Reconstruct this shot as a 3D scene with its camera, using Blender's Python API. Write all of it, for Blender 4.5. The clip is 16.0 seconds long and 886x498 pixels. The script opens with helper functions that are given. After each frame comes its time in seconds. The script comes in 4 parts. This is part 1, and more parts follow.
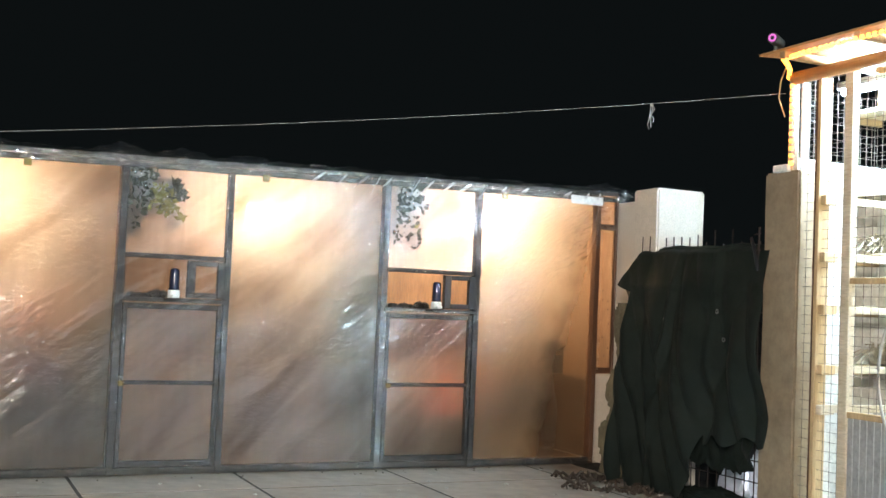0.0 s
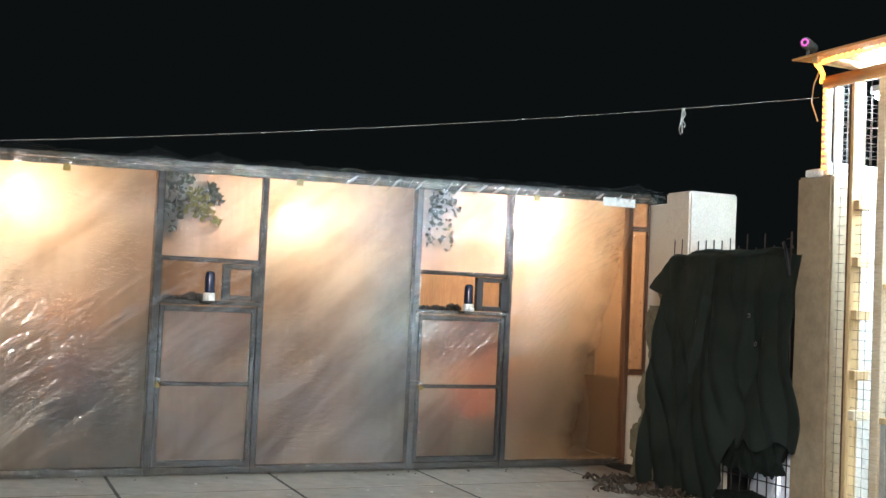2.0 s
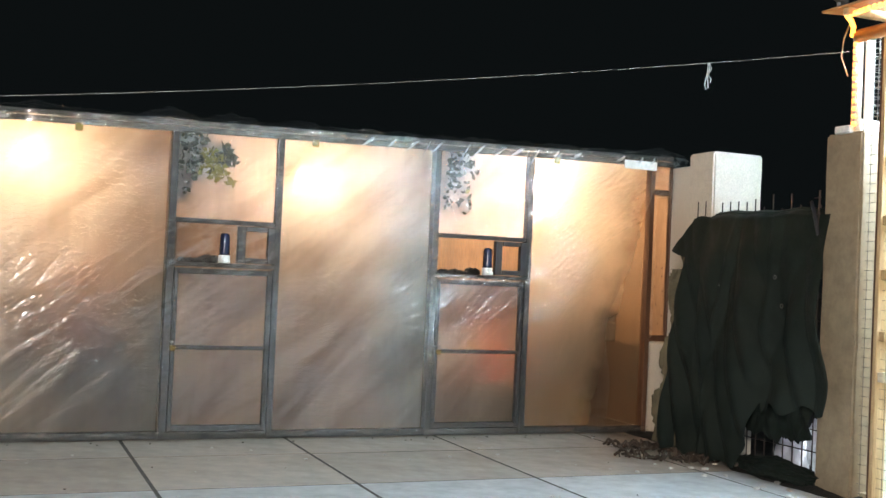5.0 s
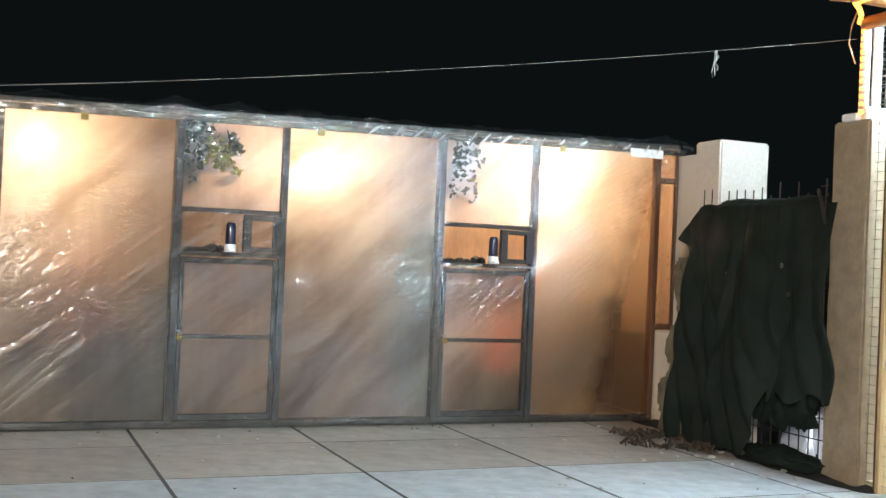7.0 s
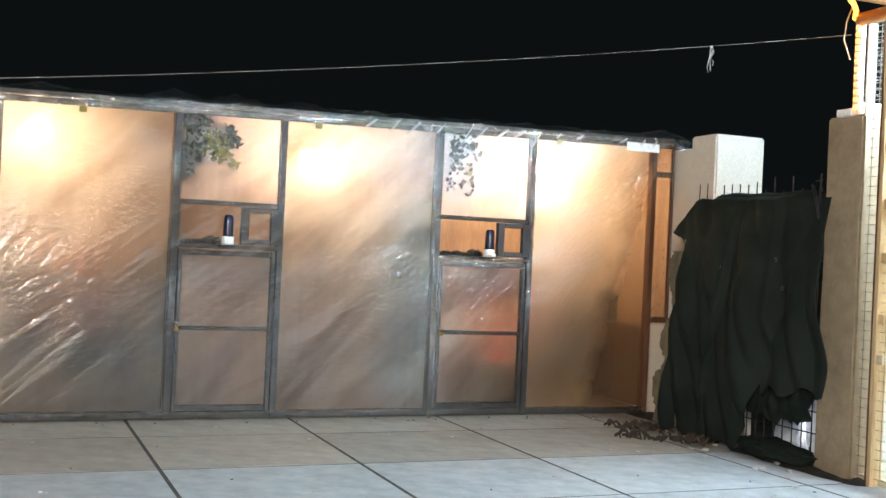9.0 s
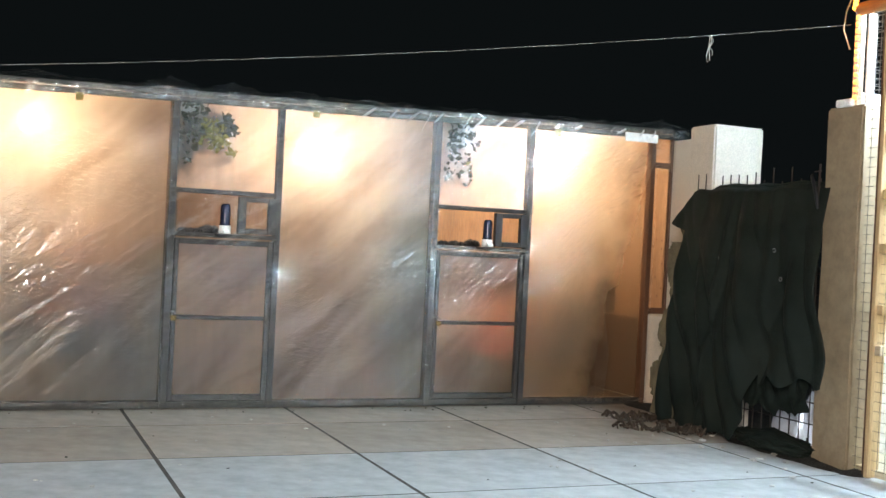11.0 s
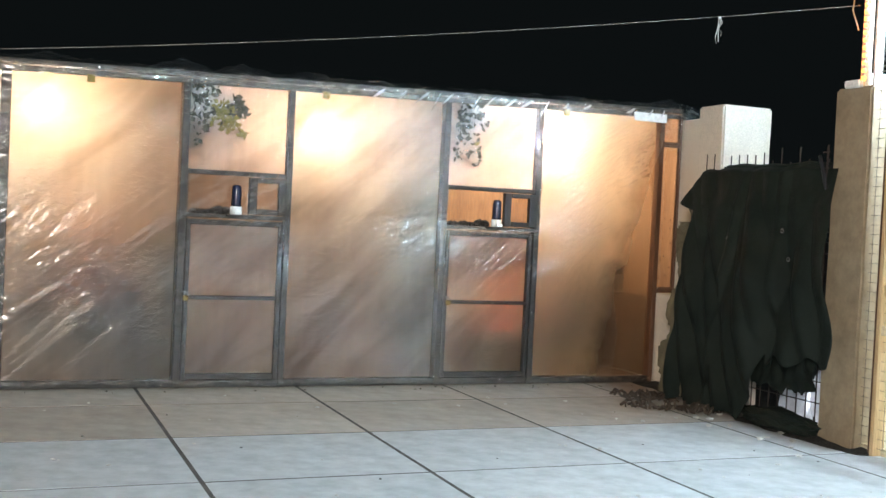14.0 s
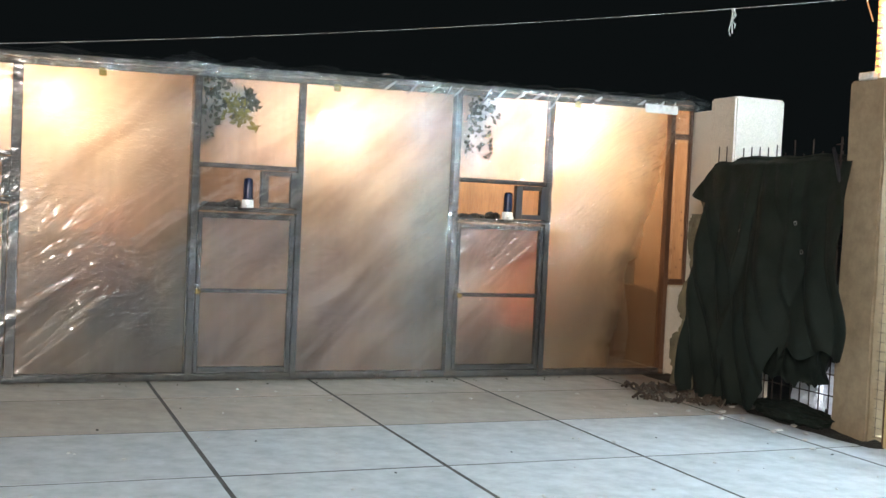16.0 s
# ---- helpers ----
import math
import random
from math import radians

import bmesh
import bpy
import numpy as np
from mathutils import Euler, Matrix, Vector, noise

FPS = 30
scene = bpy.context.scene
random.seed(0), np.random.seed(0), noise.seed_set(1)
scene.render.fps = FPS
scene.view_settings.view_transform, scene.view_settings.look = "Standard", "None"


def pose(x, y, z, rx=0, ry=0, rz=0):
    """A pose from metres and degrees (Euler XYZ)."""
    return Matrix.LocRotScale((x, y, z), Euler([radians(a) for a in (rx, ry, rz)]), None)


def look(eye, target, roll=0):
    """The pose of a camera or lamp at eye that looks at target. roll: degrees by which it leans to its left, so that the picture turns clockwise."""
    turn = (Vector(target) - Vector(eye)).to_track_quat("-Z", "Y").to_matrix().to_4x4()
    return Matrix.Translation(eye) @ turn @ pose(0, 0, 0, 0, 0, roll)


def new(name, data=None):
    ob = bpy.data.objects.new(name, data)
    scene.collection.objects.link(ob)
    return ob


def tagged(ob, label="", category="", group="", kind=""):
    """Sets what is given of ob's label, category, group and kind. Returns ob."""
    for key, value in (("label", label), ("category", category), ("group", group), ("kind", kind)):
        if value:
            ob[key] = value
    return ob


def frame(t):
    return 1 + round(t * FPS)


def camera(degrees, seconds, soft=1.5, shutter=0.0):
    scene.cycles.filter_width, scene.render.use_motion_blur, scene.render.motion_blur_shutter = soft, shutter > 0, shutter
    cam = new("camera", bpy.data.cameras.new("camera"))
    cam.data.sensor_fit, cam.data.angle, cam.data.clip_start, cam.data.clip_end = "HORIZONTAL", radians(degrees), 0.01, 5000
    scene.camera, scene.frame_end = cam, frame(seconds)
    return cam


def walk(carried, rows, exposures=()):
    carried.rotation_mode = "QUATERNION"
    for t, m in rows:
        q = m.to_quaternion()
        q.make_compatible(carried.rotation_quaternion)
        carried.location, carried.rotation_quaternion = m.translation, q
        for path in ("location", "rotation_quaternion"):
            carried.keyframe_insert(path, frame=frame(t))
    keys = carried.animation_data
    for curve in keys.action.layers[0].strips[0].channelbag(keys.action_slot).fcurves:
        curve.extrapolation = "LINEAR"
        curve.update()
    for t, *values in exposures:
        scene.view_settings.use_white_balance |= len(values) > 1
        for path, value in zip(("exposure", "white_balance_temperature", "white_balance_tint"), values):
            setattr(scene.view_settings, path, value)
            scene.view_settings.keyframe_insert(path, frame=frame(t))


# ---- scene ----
cam = camera(44.3, 16.0)
PATH = [
    (0, (-0.8, -6.748, 1.107), (0.049, -4.94, 1.21), 2.5),
    (0.5, (-0.792, -6.78, 1.193), (0.047, -4.968, 1.3), 2.6),
    (1, (-0.822, -6.835, 1.179), (-0.01, -5.01, 1.279), 2.6),
    (1.5, (-0.821, -6.846, 1.182), (-0.018, -5.017, 1.277), 2.6),
    (2, (-0.807, -6.798, 1.164), (-0.015, -4.963, 1.253), 2.6),
    (2.5, (-0.798, -6.741, 1.106), (-0.015, -4.903, 1.19), 2.6),
    (3, (-0.775, -6.686, 1.083), (-0.002, -4.843, 1.164), 2.6),
    (3.5, (-0.733, -6.662, 1.076), (0.034, -4.816, 1.151), 2.6),
    (4, (-0.767, -6.666, 1.067), (0.0, -4.821, 1.133), 2.6),
    (6.5, (-0.768, -6.683, 1.079), (-0.005, -4.834, 1.106), 2.5),
    (7, (-0.776, -6.668, 1.073), (-0.015, -4.819, 1.098), 2.5),
    (7.5, (-0.759, -6.689, 1.077), (0.002, -4.84, 1.097), 2.5),
    (8, (-0.765, -6.712, 1.09), (-0.005, -4.862, 1.104), 2.6),
    (8.5, (-0.754, -6.724, 1.085), (0.008, -4.875, 1.097), 2.6),
    (9, (-0.781, -6.705, 1.084), (-0.016, -4.857, 1.093), 2.7),
    (11.5, (-0.768, -6.684, 1.066), (0.001, -4.837, 1.057), 2.9),
    (12, (-0.782, -6.671, 1.059), (-0.017, -4.823, 1.045), 2.9),
    (12.5, (-0.786, -6.646, 1.046), (-0.023, -4.798, 1.022), 2.9),
    (13, (-0.781, -6.642, 1.04), (-0.02, -4.793, 1.006), 2.8),
    (13.5, (-0.789, -6.681, 1.08), (-0.03, -4.831, 1.035), 2.8),
    (14, (-0.794, -6.729, 1.1), (-0.038, -4.878, 1.049), 2.8),
    (14.5, (-0.812, -6.72, 1.107), (-0.06, -4.867, 1.052), 2.8),
    (15, (-0.828, -6.723, 1.116), (-0.076, -4.87, 1.057), 2.7),
    (15.5, (-0.836, -6.724, 1.123), (-0.086, -4.871, 1.059), 2.7),
    (16, (-0.832, -6.708, 1.113), (-0.084, -4.855, 1.044), 2.7),
]
walk(cam, [(t, look(eye, target, roll)) for t, eye, target, roll in PATH])


# ---- night sky, exposure ----
world = bpy.data.worlds.new("night_sky")
scene.world = world
world.use_nodes = True
bg = world.node_tree.nodes["Background"]
bg.inputs["Color"].default_value = (0.7, 0.93, 1.0, 1)
bg.inputs["Strength"].default_value = 0.0055
scene.view_settings.exposure = 0.0

BULB, TUBE, FLOOD, GLOBE, ROPE = 580.0, 230.0, 1700.0, 3700.0, 6.0


# ---- materials ----
def ramp_noise(nt, scale, detail, low, high, stretch=(1, 1, 1), coords="Object", rough=0.6):
    tc = nt.nodes.new("ShaderNodeTexCoord")
    mp = nt.nodes.new("ShaderNodeMapping")
    mp.inputs["Scale"].default_value = stretch
    nz = nt.nodes.new("ShaderNodeTexNoise")
    nz.inputs["Scale"].default_value = scale
    nz.inputs["Detail"].default_value = detail
    nz.inputs["Roughness"].default_value = rough
    mr = nt.nodes.new("ShaderNodeMapRange")
    mr.inputs["From Min"].default_value, mr.inputs["From Max"].default_value = 0.3, 0.7
    mr.inputs["To Min"].default_value, mr.inputs["To Max"].default_value = low, high
    nt.links.new(tc.outputs[coords], mp.inputs["Vector"])
    nt.links.new(mp.outputs["Vector"], nz.inputs["Vector"])
    nt.links.new(nz.outputs["Fac"], mr.inputs["Value"])
    return mr.outputs["Result"]


def surface(name, colour, other=None, rough=0.6, metal=0.0, scale=4.0, grain=60.0, stretch=(1, 1, 1), bump=0.15,
            depth=0.004, random_tint=0.0, rough_spread=0.1):
    """A base colour that drifts to another at a coarse scale, with fine grain and relief."""
    m = bpy.data.materials.new(name)
    m.use_nodes = True
    nt = m.node_tree
    p = nt.nodes["Principled BSDF"]
    other = other or tuple(c * 0.7 for c in colour)
    mix = nt.nodes.new("ShaderNodeMix")
    mix.data_type = "RGBA"
    mix.inputs["A"].default_value = (*colour, 1)
    mix.inputs["B"].default_value = (*other, 1)
    nt.links.new(ramp_noise(nt, scale, 6, 0, 1, stretch), mix.inputs["Factor"])
    fine = ramp_noise(nt, grain, 4, 0.78, 1.12, stretch)
    mul = nt.nodes.new("ShaderNodeMix")
    mul.data_type, mul.blend_type = "RGBA", "MULTIPLY"
    mul.inputs["Factor"].default_value = 1.0
    nt.links.new(mix.outputs["Result"], mul.inputs["A"])
    nt.links.new(fine, mul.inputs["B"])
    out = mul.outputs["Result"]
    if random_tint:
        info = nt.nodes.new("ShaderNodeObjectInfo")
        mr = nt.nodes.new("ShaderNodeMapRange")
        mr.inputs["To Min"].default_value, mr.inputs["To Max"].default_value = 1 - random_tint, 1 + random_tint
        nt.links.new(info.outputs["Random"], mr.inputs["Value"])
        tint = nt.nodes.new("ShaderNodeMix")
        tint.data_type, tint.blend_type = "RGBA", "MULTIPLY"
        tint.inputs["Factor"].default_value = 1.0
        nt.links.new(out, tint.inputs["A"])
        nt.links.new(mr.outputs["Result"], tint.inputs["B"])
        out = tint.outputs["Result"]
    nt.links.new(out, p.inputs["Base Color"])
    nt.links.new(ramp_noise(nt, scale * 2.3, 4, max(rough - rough_spread, 0.03), min(rough + rough_spread, 1)), p.inputs["Roughness"])
    p.inputs["Metallic"].default_value = metal
    if bump:
        b = nt.nodes.new("ShaderNodeBump")
        b.inputs["Strength"].default_value = bump
        b.inputs["Distance"].default_value = depth
        nt.links.new(ramp_noise(nt, grain, 5, 0, 1, stretch), b.inputs["Height"])
        nt.links.new(b.outputs["Normal"], p.inputs["Normal"])
    return m


def glow(name, colour, strength):
    m = bpy.data.materials.new(name)
    m.use_nodes = True
    p = m.node_tree.nodes["Principled BSDF"]
    p.inputs["Base Color"].default_value = (0.08, 0.08, 0.08, 1)
    p.inputs["Emission Color"].default_value = (*colour, 1)
    p.inputs["Emission Strength"].default_value = strength
    return m


def streaks(nt, angle, along, across, low, high, detail=4):
    """Noise drawn out along a slanting direction in the sheet's plane."""
    tc = nt.nodes.new("ShaderNodeTexCoord")
    mp = nt.nodes.new("ShaderNodeMapping")
    mp.vector_type = "TEXTURE"
    mp.inputs["Rotation"].default_value = (0, radians(-angle), 0)
    mp.inputs["Scale"].default_value = (1 / along, 1.0, 1 / across)
    nz = nt.nodes.new("ShaderNodeTexNoise")
    nz.inputs["Scale"].default_value = 1.0
    nz.inputs["Detail"].default_value = detail
    nz.inputs["Distortion"].default_value = 0.4
    mr = nt.nodes.new("ShaderNodeMapRange")
    mr.inputs["From Min"].default_value, mr.inputs["From Max"].default_value = 0.3, 0.7
    mr.inputs["To Min"].default_value, mr.inputs["To Max"].default_value = low, high
    nt.links.new(tc.outputs["Object"], mp.inputs["Vector"])
    nt.links.new(mp.outputs["Vector"], nz.inputs["Vector"])
    nt.links.new(nz.outputs["Fac"], mr.inputs["Value"])
    return mr.outputs["Result"]


def film(name, clear, blur, milk, dust, gloss, sheen=0.0, gloss_rough=0.14, blur_rough=0.62, tint=(0.95, 0.93, 0.9), bump=0.35, bump_scale=16.0,
         spread=(0.45, 1.7), fade=None, shading=0.0, drips=False):
    """Thin plastic: part of the light passes straight, part is blurred, part is scattered by haze and dust, part mirrored."""
    m = bpy.data.materials.new(name)
    m.use_nodes = True
    nt = m.node_tree
    nt.nodes.remove(nt.nodes["Principled BSDF"])
    out = nt.nodes["Material Output"]
    b = nt.nodes.new("ShaderNodeBump")
    b.inputs["Strength"].default_value = bump
    b.inputs["Distance"].default_value = 0.02
    patch = ramp_noise(nt, 1.1, 2, -0.15 * bump, bump, (1, 1, 1.3))
    pos = nt.nodes.new("ShaderNodeMath")
    pos.operation = "MAXIMUM"
    pos.inputs[1].default_value = 0.04
    nt.links.new(patch, pos.inputs[0])
    nt.links.new(pos.outputs[0], b.inputs["Strength"])
    nt.links.new(ramp_noise(nt, bump_scale, 2, 0, 1, (1.0, 1.0, 1.6)), b.inputs["Height"])
    made = []
    for kind, colour in (("ShaderNodeBsdfTransparent", tint), ("ShaderNodeBsdfRefraction", tint), ("ShaderNodeBsdfTranslucent", tint),
                         ("ShaderNodeBsdfDiffuse", (0.72, 0.73, 0.74)), ("ShaderNodeBsdfGlossy", (0.9, 0.93, 0.97)), ("ShaderNodeBsdfGlossy", (0.9, 0.93, 0.97))):
        n = nt.nodes.new(kind)
        n.inputs["Color"].default_value = (*colour, 1)
        made.append(n)
    made[1].inputs["IOR"].default_value = 1.22
    made[1].inputs["Roughness"].default_value = blur_rough
    made[4].inputs["Roughness"].default_value = gloss_rough
    made[5].inputs["Roughness"].default_value = 0.22
    nt.links.new(b.outputs["Normal"], made[4].inputs["Normal"])
    mul = nt.nodes.new("ShaderNodeMath")
    mul.operation = "MULTIPLY"
    # slanting streaks put the light and dark of folds into the haze
    nt.links.new(streaks(nt, 40, 0.9, 3.6, *spread, 3), mul.inputs[0])
    nt.links.new(ramp_noise(nt, 2.2, 6, 0.55, 1.45, (1, 1, 0.7)), mul.inputs[1])
    haze = mul.outputs[0]
    if drips:
        # condensation that ran down in thin vertical trails
        run = nt.nodes.new("ShaderNodeMath")
        run.operation = "MULTIPLY"
        nt.links.new(haze, run.inputs[0])
        nt.links.new(ramp_noise(nt, 1.0, 4, 0.55, 1.45, (26, 1, 1.3)), run.inputs[1])
        haze = run.outputs[0]
    total, last = clear, made[0]
    for n, share in zip(made[1:], (blur, milk, dust, gloss, sheen)):
        if not share:
            continue
        total += share
        mix = nt.nodes.new("ShaderNodeMixShader")
        if n in made[2:4]:
            k = nt.nodes.new("ShaderNodeMath")
            k.operation, k.use_clamp = "MULTIPLY", True
            k.inputs[1].default_value = share / total
            nt.links.new(haze, k.inputs[0])
            nt.links.new(k.outputs[0], mix.inputs["Fac"])
        else:
            mix.inputs["Fac"].default_value = share / total
        nt.links.new(last.outputs[0], mix.inputs[1])
        nt.links.new(n.outputs[0], mix.inputs[2])
        last = mix
    if fade:
        # condensation that thins out along the panel, with an uneven border
        tc = nt.nodes.new("ShaderNodeTexCoord")
        xyz = nt.nodes.new("ShaderNodeSeparateXYZ")
        nt.links.new(tc.outputs["Object"], xyz.inputs[0])
        add = nt.nodes.new("ShaderNodeMath")
        lean = nt.nodes.new("ShaderNodeMath")
        lean.operation = "MULTIPLY_ADD"
        lean.inputs[1].default_value = -0.25
        nt.links.new(xyz.outputs["Z"], lean.inputs[0])
        nt.links.new(xyz.outputs["X"], lean.inputs[2])
        nt.links.new(lean.outputs[0], add.inputs[0])
        nt.links.new(ramp_noise(nt, 2.5, 4, -0.08, 0.08), add.inputs[1])
        mr = nt.nodes.new("ShaderNodeMapRange")
        mr.interpolation_type = "SMOOTHSTEP"
        mr.inputs["From Min"].default_value, mr.inputs["From Max"].default_value = fade
        mr.inputs["To Min"].default_value, mr.inputs["To Max"].default_value = 1.0, 0.25
        nt.links.new(add.outputs[0], mr.inputs["Value"])
        mix = nt.nodes.new("ShaderNodeMixShader")
        nt.links.new(mr.outputs["Result"], mix.inputs["Fac"])
        nt.links.new(made[0].outputs[0], mix.inputs[1])
        nt.links.new(last.outputs[0], mix.inputs[2])
        last = mix
    if shading:
        # slanting brown swathes that paint the dark shading into the plastic
        brown = nt.nodes.new("ShaderNodeBsdfTranslucent")
        brown.inputs["Color"].default_value = (0.30, 0.19, 0.10, 1)
        k = nt.nodes.new("ShaderNodeMath")
        k.operation, k.use_clamp = "MULTIPLY", True
        nt.links.new(streaks(nt, 42, 1.1, 4.5, -0.25, shading, 4), k.inputs[0])
        nt.links.new(ramp_noise(nt, 1.6, 3, 0.3, 1.5), k.inputs[1])
        mix = nt.nodes.new("ShaderNodeMixShader")
        nt.links.new(k.outputs[0], mix.inputs["Fac"])
        nt.links.new(last.outputs[0], mix.inputs[1])
        nt.links.new(brown.outputs[0], mix.inputs[2])
        last = mix
    nt.links.new(last.outputs[0], out.inputs["Surface"])
    return m


CONCRETE = surface("concrete_slab", (0.48, 0.485, 0.49), (0.42, 0.425, 0.43), rough=0.6, scale=1.3, grain=9, bump=0.03, random_tint=0.07)
BROWNSLAB = surface("brown_concrete_slab", (0.39, 0.335, 0.285), (0.32, 0.265, 0.215), rough=0.55, scale=1.1, grain=9, bump=0.03, random_tint=0.12)
EARTH = surface("dark_earth", (0.026, 0.022, 0.018), (0.013, 0.011, 0.01), rough=0.95, scale=5, grain=40, bump=0.9, depth=0.02)
GROUND = surface("yard_ground", (0.06, 0.055, 0.05), (0.035, 0.032, 0.03), rough=0.95, scale=1, grain=12, bump=0.5, depth=0.02)
JOINT = surface("joint_dirt", (0.1, 0.088, 0.075), (0.035, 0.03, 0.026), rough=0.95, scale=6, grain=70, bump=0.8)
PLASTER = surface("cream_plaster", (0.31, 0.245, 0.165), (0.265, 0.205, 0.135), rough=0.8, scale=2, grain=14, bump=0.12)
WHITEWASH = surface("white_plaster", (0.7, 0.65, 0.57), (0.66, 0.605, 0.525), rough=0.75, scale=2, grain=140, bump=0.08)
DARKWOOD = surface("weathered_frame_wood", (0.028, 0.026, 0.027), (0.015, 0.014, 0.015), rough=0.6, scale=5, grain=50, stretch=(3, 3, 0.4), bump=0.3)
BROWNWOOD = surface("brown_painted_wood", (0.12, 0.055, 0.028), (0.07, 0.03, 0.016), rough=0.55, scale=5, grain=50, stretch=(3, 3, 0.4), bump=0.3)
PLY = surface("plywood", (0.25, 0.145, 0.078), (0.19, 0.105, 0.054), rough=0.6, scale=2.2, grain=26, stretch=(5, 5, 0.5), bump=0.2)
PINE = surface("pine_timber", (0.62, 0.46, 0.26), (0.46, 0.31, 0.15), rough=0.6, scale=4, grain=40, stretch=(4, 4, 0.35), bump=0.25)
PALE = surface("pale_shelf_wood", (0.7, 0.62, 0.48), (0.55, 0.45, 0.3), rough=0.65, scale=4, grain=40, stretch=(3, 0.4, 3), bump=0.25)
LOFTWHITE = surface("loft_white_board", (0.8, 0.79, 0.76), (0.7, 0.68, 0.63), rough=0.6, scale=2, grain=30, bump=0.15)
ORANGEWOOD = surface("varnished_beam", (0.5, 0.27, 0.11), (0.36, 0.18, 0.07), rough=0.45, scale=4, grain=30, stretch=(4, 0.4, 4), bump=0.2)
DULLWIRE = surface("dull_wire", (0.2, 0.18, 0.16), (0.12, 0.1, 0.09), rough=0.6, metal=0.5, scale=20, grain=90, bump=0)
RUST = surface("rusty_rod", (0.05, 0.035, 0.03), (0.025, 0.02, 0.018), rough=0.75, metal=0.4, scale=20, grain=90, bump=0.2)
BRASS = surface("brass", (0.42, 0.31, 0.13), (0.3, 0.21, 0.08), rough=0.3, metal=1.0, scale=20, grain=80, bump=0.1)
STEEL = surface("steel", (0.5, 0.5, 0.5), (0.35, 0.34, 0.33), rough=0.4, metal=0.9, scale=20, grain=80, bump=0.1)
CLOTH = surface("dark_green_tarp", (0.019, 0.025, 0.021), (0.008, 0.0125, 0.011), rough=0.75, scale=3, grain=160, bump=0.35, depth=0.003)
CLOTH.node_tree.nodes["Principled BSDF"].inputs["Specular IOR Level"].default_value = 0.12
OLIVE = surface("olive_net_cloth", (0.19, 0.155, 0.095), (0.085, 0.072, 0.046), rough=0.85, scale=6, grain=160, bump=0.4, depth=0.003)
NAVY = surface("navy_strap", (0.006, 0.008, 0.018), (0.004, 0.006, 0.012), rough=0.6, scale=10, grain=90)
RAG = surface("brown_rag", (0.075, 0.047, 0.03), (0.035, 0.025, 0.018), rough=0.9, scale=14, grain=80, bump=0.6, depth=0.01)
BLUEGLASS = surface("dark_blue_plastic", (0.012, 0.02, 0.05), (0.01, 0.015, 0.035), rough=0.18, scale=10, grain=60, bump=0)
WHITEPLASTIC = surface("white_plastic", (0.82, 0.83, 0.82), (0.74, 0.75, 0.74), rough=0.35, scale=10, grain=60, bump=0)
REDPLASTIC = surface("red_plastic", (0.8, 0.05, 0.02), (0.7, 0.04, 0.015), rough=0.4, scale=10, grain=60, bump=0)
TERRACOTTA = surface("terracotta_plastic", (0.5, 0.13, 0.06), (0.42, 0.1, 0.045), rough=0.5, scale=10, grain=60, bump=0)
LEAF = surface("leaf_green", (0.045, 0.05, 0.022), (0.022, 0.026, 0.012), rough=0.5, scale=12, grain=60, bump=0.1, random_tint=0.2)
LEAFPALE = surface("leaf_yellow_green", (0.3, 0.26, 0.05), (0.18, 0.17, 0.035), rough=0.5, scale=12, grain=60, bump=0.1)
STRAW = surface("dry_straw", (0.5, 0.45, 0.36), (0.3, 0.25, 0.18), rough=0.8, scale=12, grain=60, bump=0.1)
NEST = surface("nest_box_board", (0.15, 0.1, 0.065), (0.1, 0.065, 0.042), rough=0.7, scale=4, grain=30, stretch=(3, 3, 0.5), bump=0.2)
CHIP = surface("pale_chip", (0.62, 0.6, 0.56), (0.42, 0.4, 0.37), rough=0.8, scale=20, grain=60)
ROPEWHITE = surface("white_cord", (0.5, 0.49, 0.46), (0.4, 0.385, 0.36), rough=0.7, scale=30, grain=120, bump=0.3)
GREYMETAL = surface("grey_sheet_metal", (0.45, 0.46, 0.45), (0.33, 0.34, 0.34), rough=0.45, metal=0.3, scale=5, grain=40)
BLACKPLASTIC = surface("black_plastic", (0.02, 0.02, 0.022), (0.012, 0.012, 0.014), rough=0.4, scale=10, grain=60, bump=0)
MIDGREY = surface("mid_grey_case", (0.13, 0.115, 0.1), (0.09, 0.08, 0.07), rough=0.5, scale=10, grain=60, bump=0)
SHEET = film("clear_plastic_sheet", clear=0.72, blur=0.07, milk=0.014, dust=0.005, gloss=0.11, sheen=0.05, gloss_rough=0.075, blur_rough=0.5, bump=0.55, bump_scale=22.0, spread=(0.3, 1.6))
FRINGE = film("crumpled_plastic", clear=0.8, blur=0.05, milk=0.012, dust=0.005, gloss=0.11, sheen=0.01, gloss_rough=0.08, bump=0.9, bump_scale=16)
PANEL = film("frosted_plastic_panel", clear=0.05, blur=0.2, milk=0.62, dust=0.012, gloss=0.04, gloss_rough=0.3, tint=(0.96, 0.91, 0.83), bump=0.1, spread=(0.45, 1.5), shading=0.6, drips=True)
THIN = film("thin_frosted_panel", clear=0.15, blur=0.35, milk=0.45, dust=0.012, gloss=0.04, gloss_rough=0.3, tint=(0.96, 0.88, 0.83), bump=0.1, spread=(0.6, 1.4), shading=0.4, drips=True)
MISTED = film("misted_plastic_panel", clear=0.08, blur=0.4, milk=0.48, dust=0.012, gloss=0.04, gloss_rough=0.3, tint=(0.96, 0.91, 0.83), bump=0.1, spread=(0.7, 1.3), fade=(2.95, 3.22))
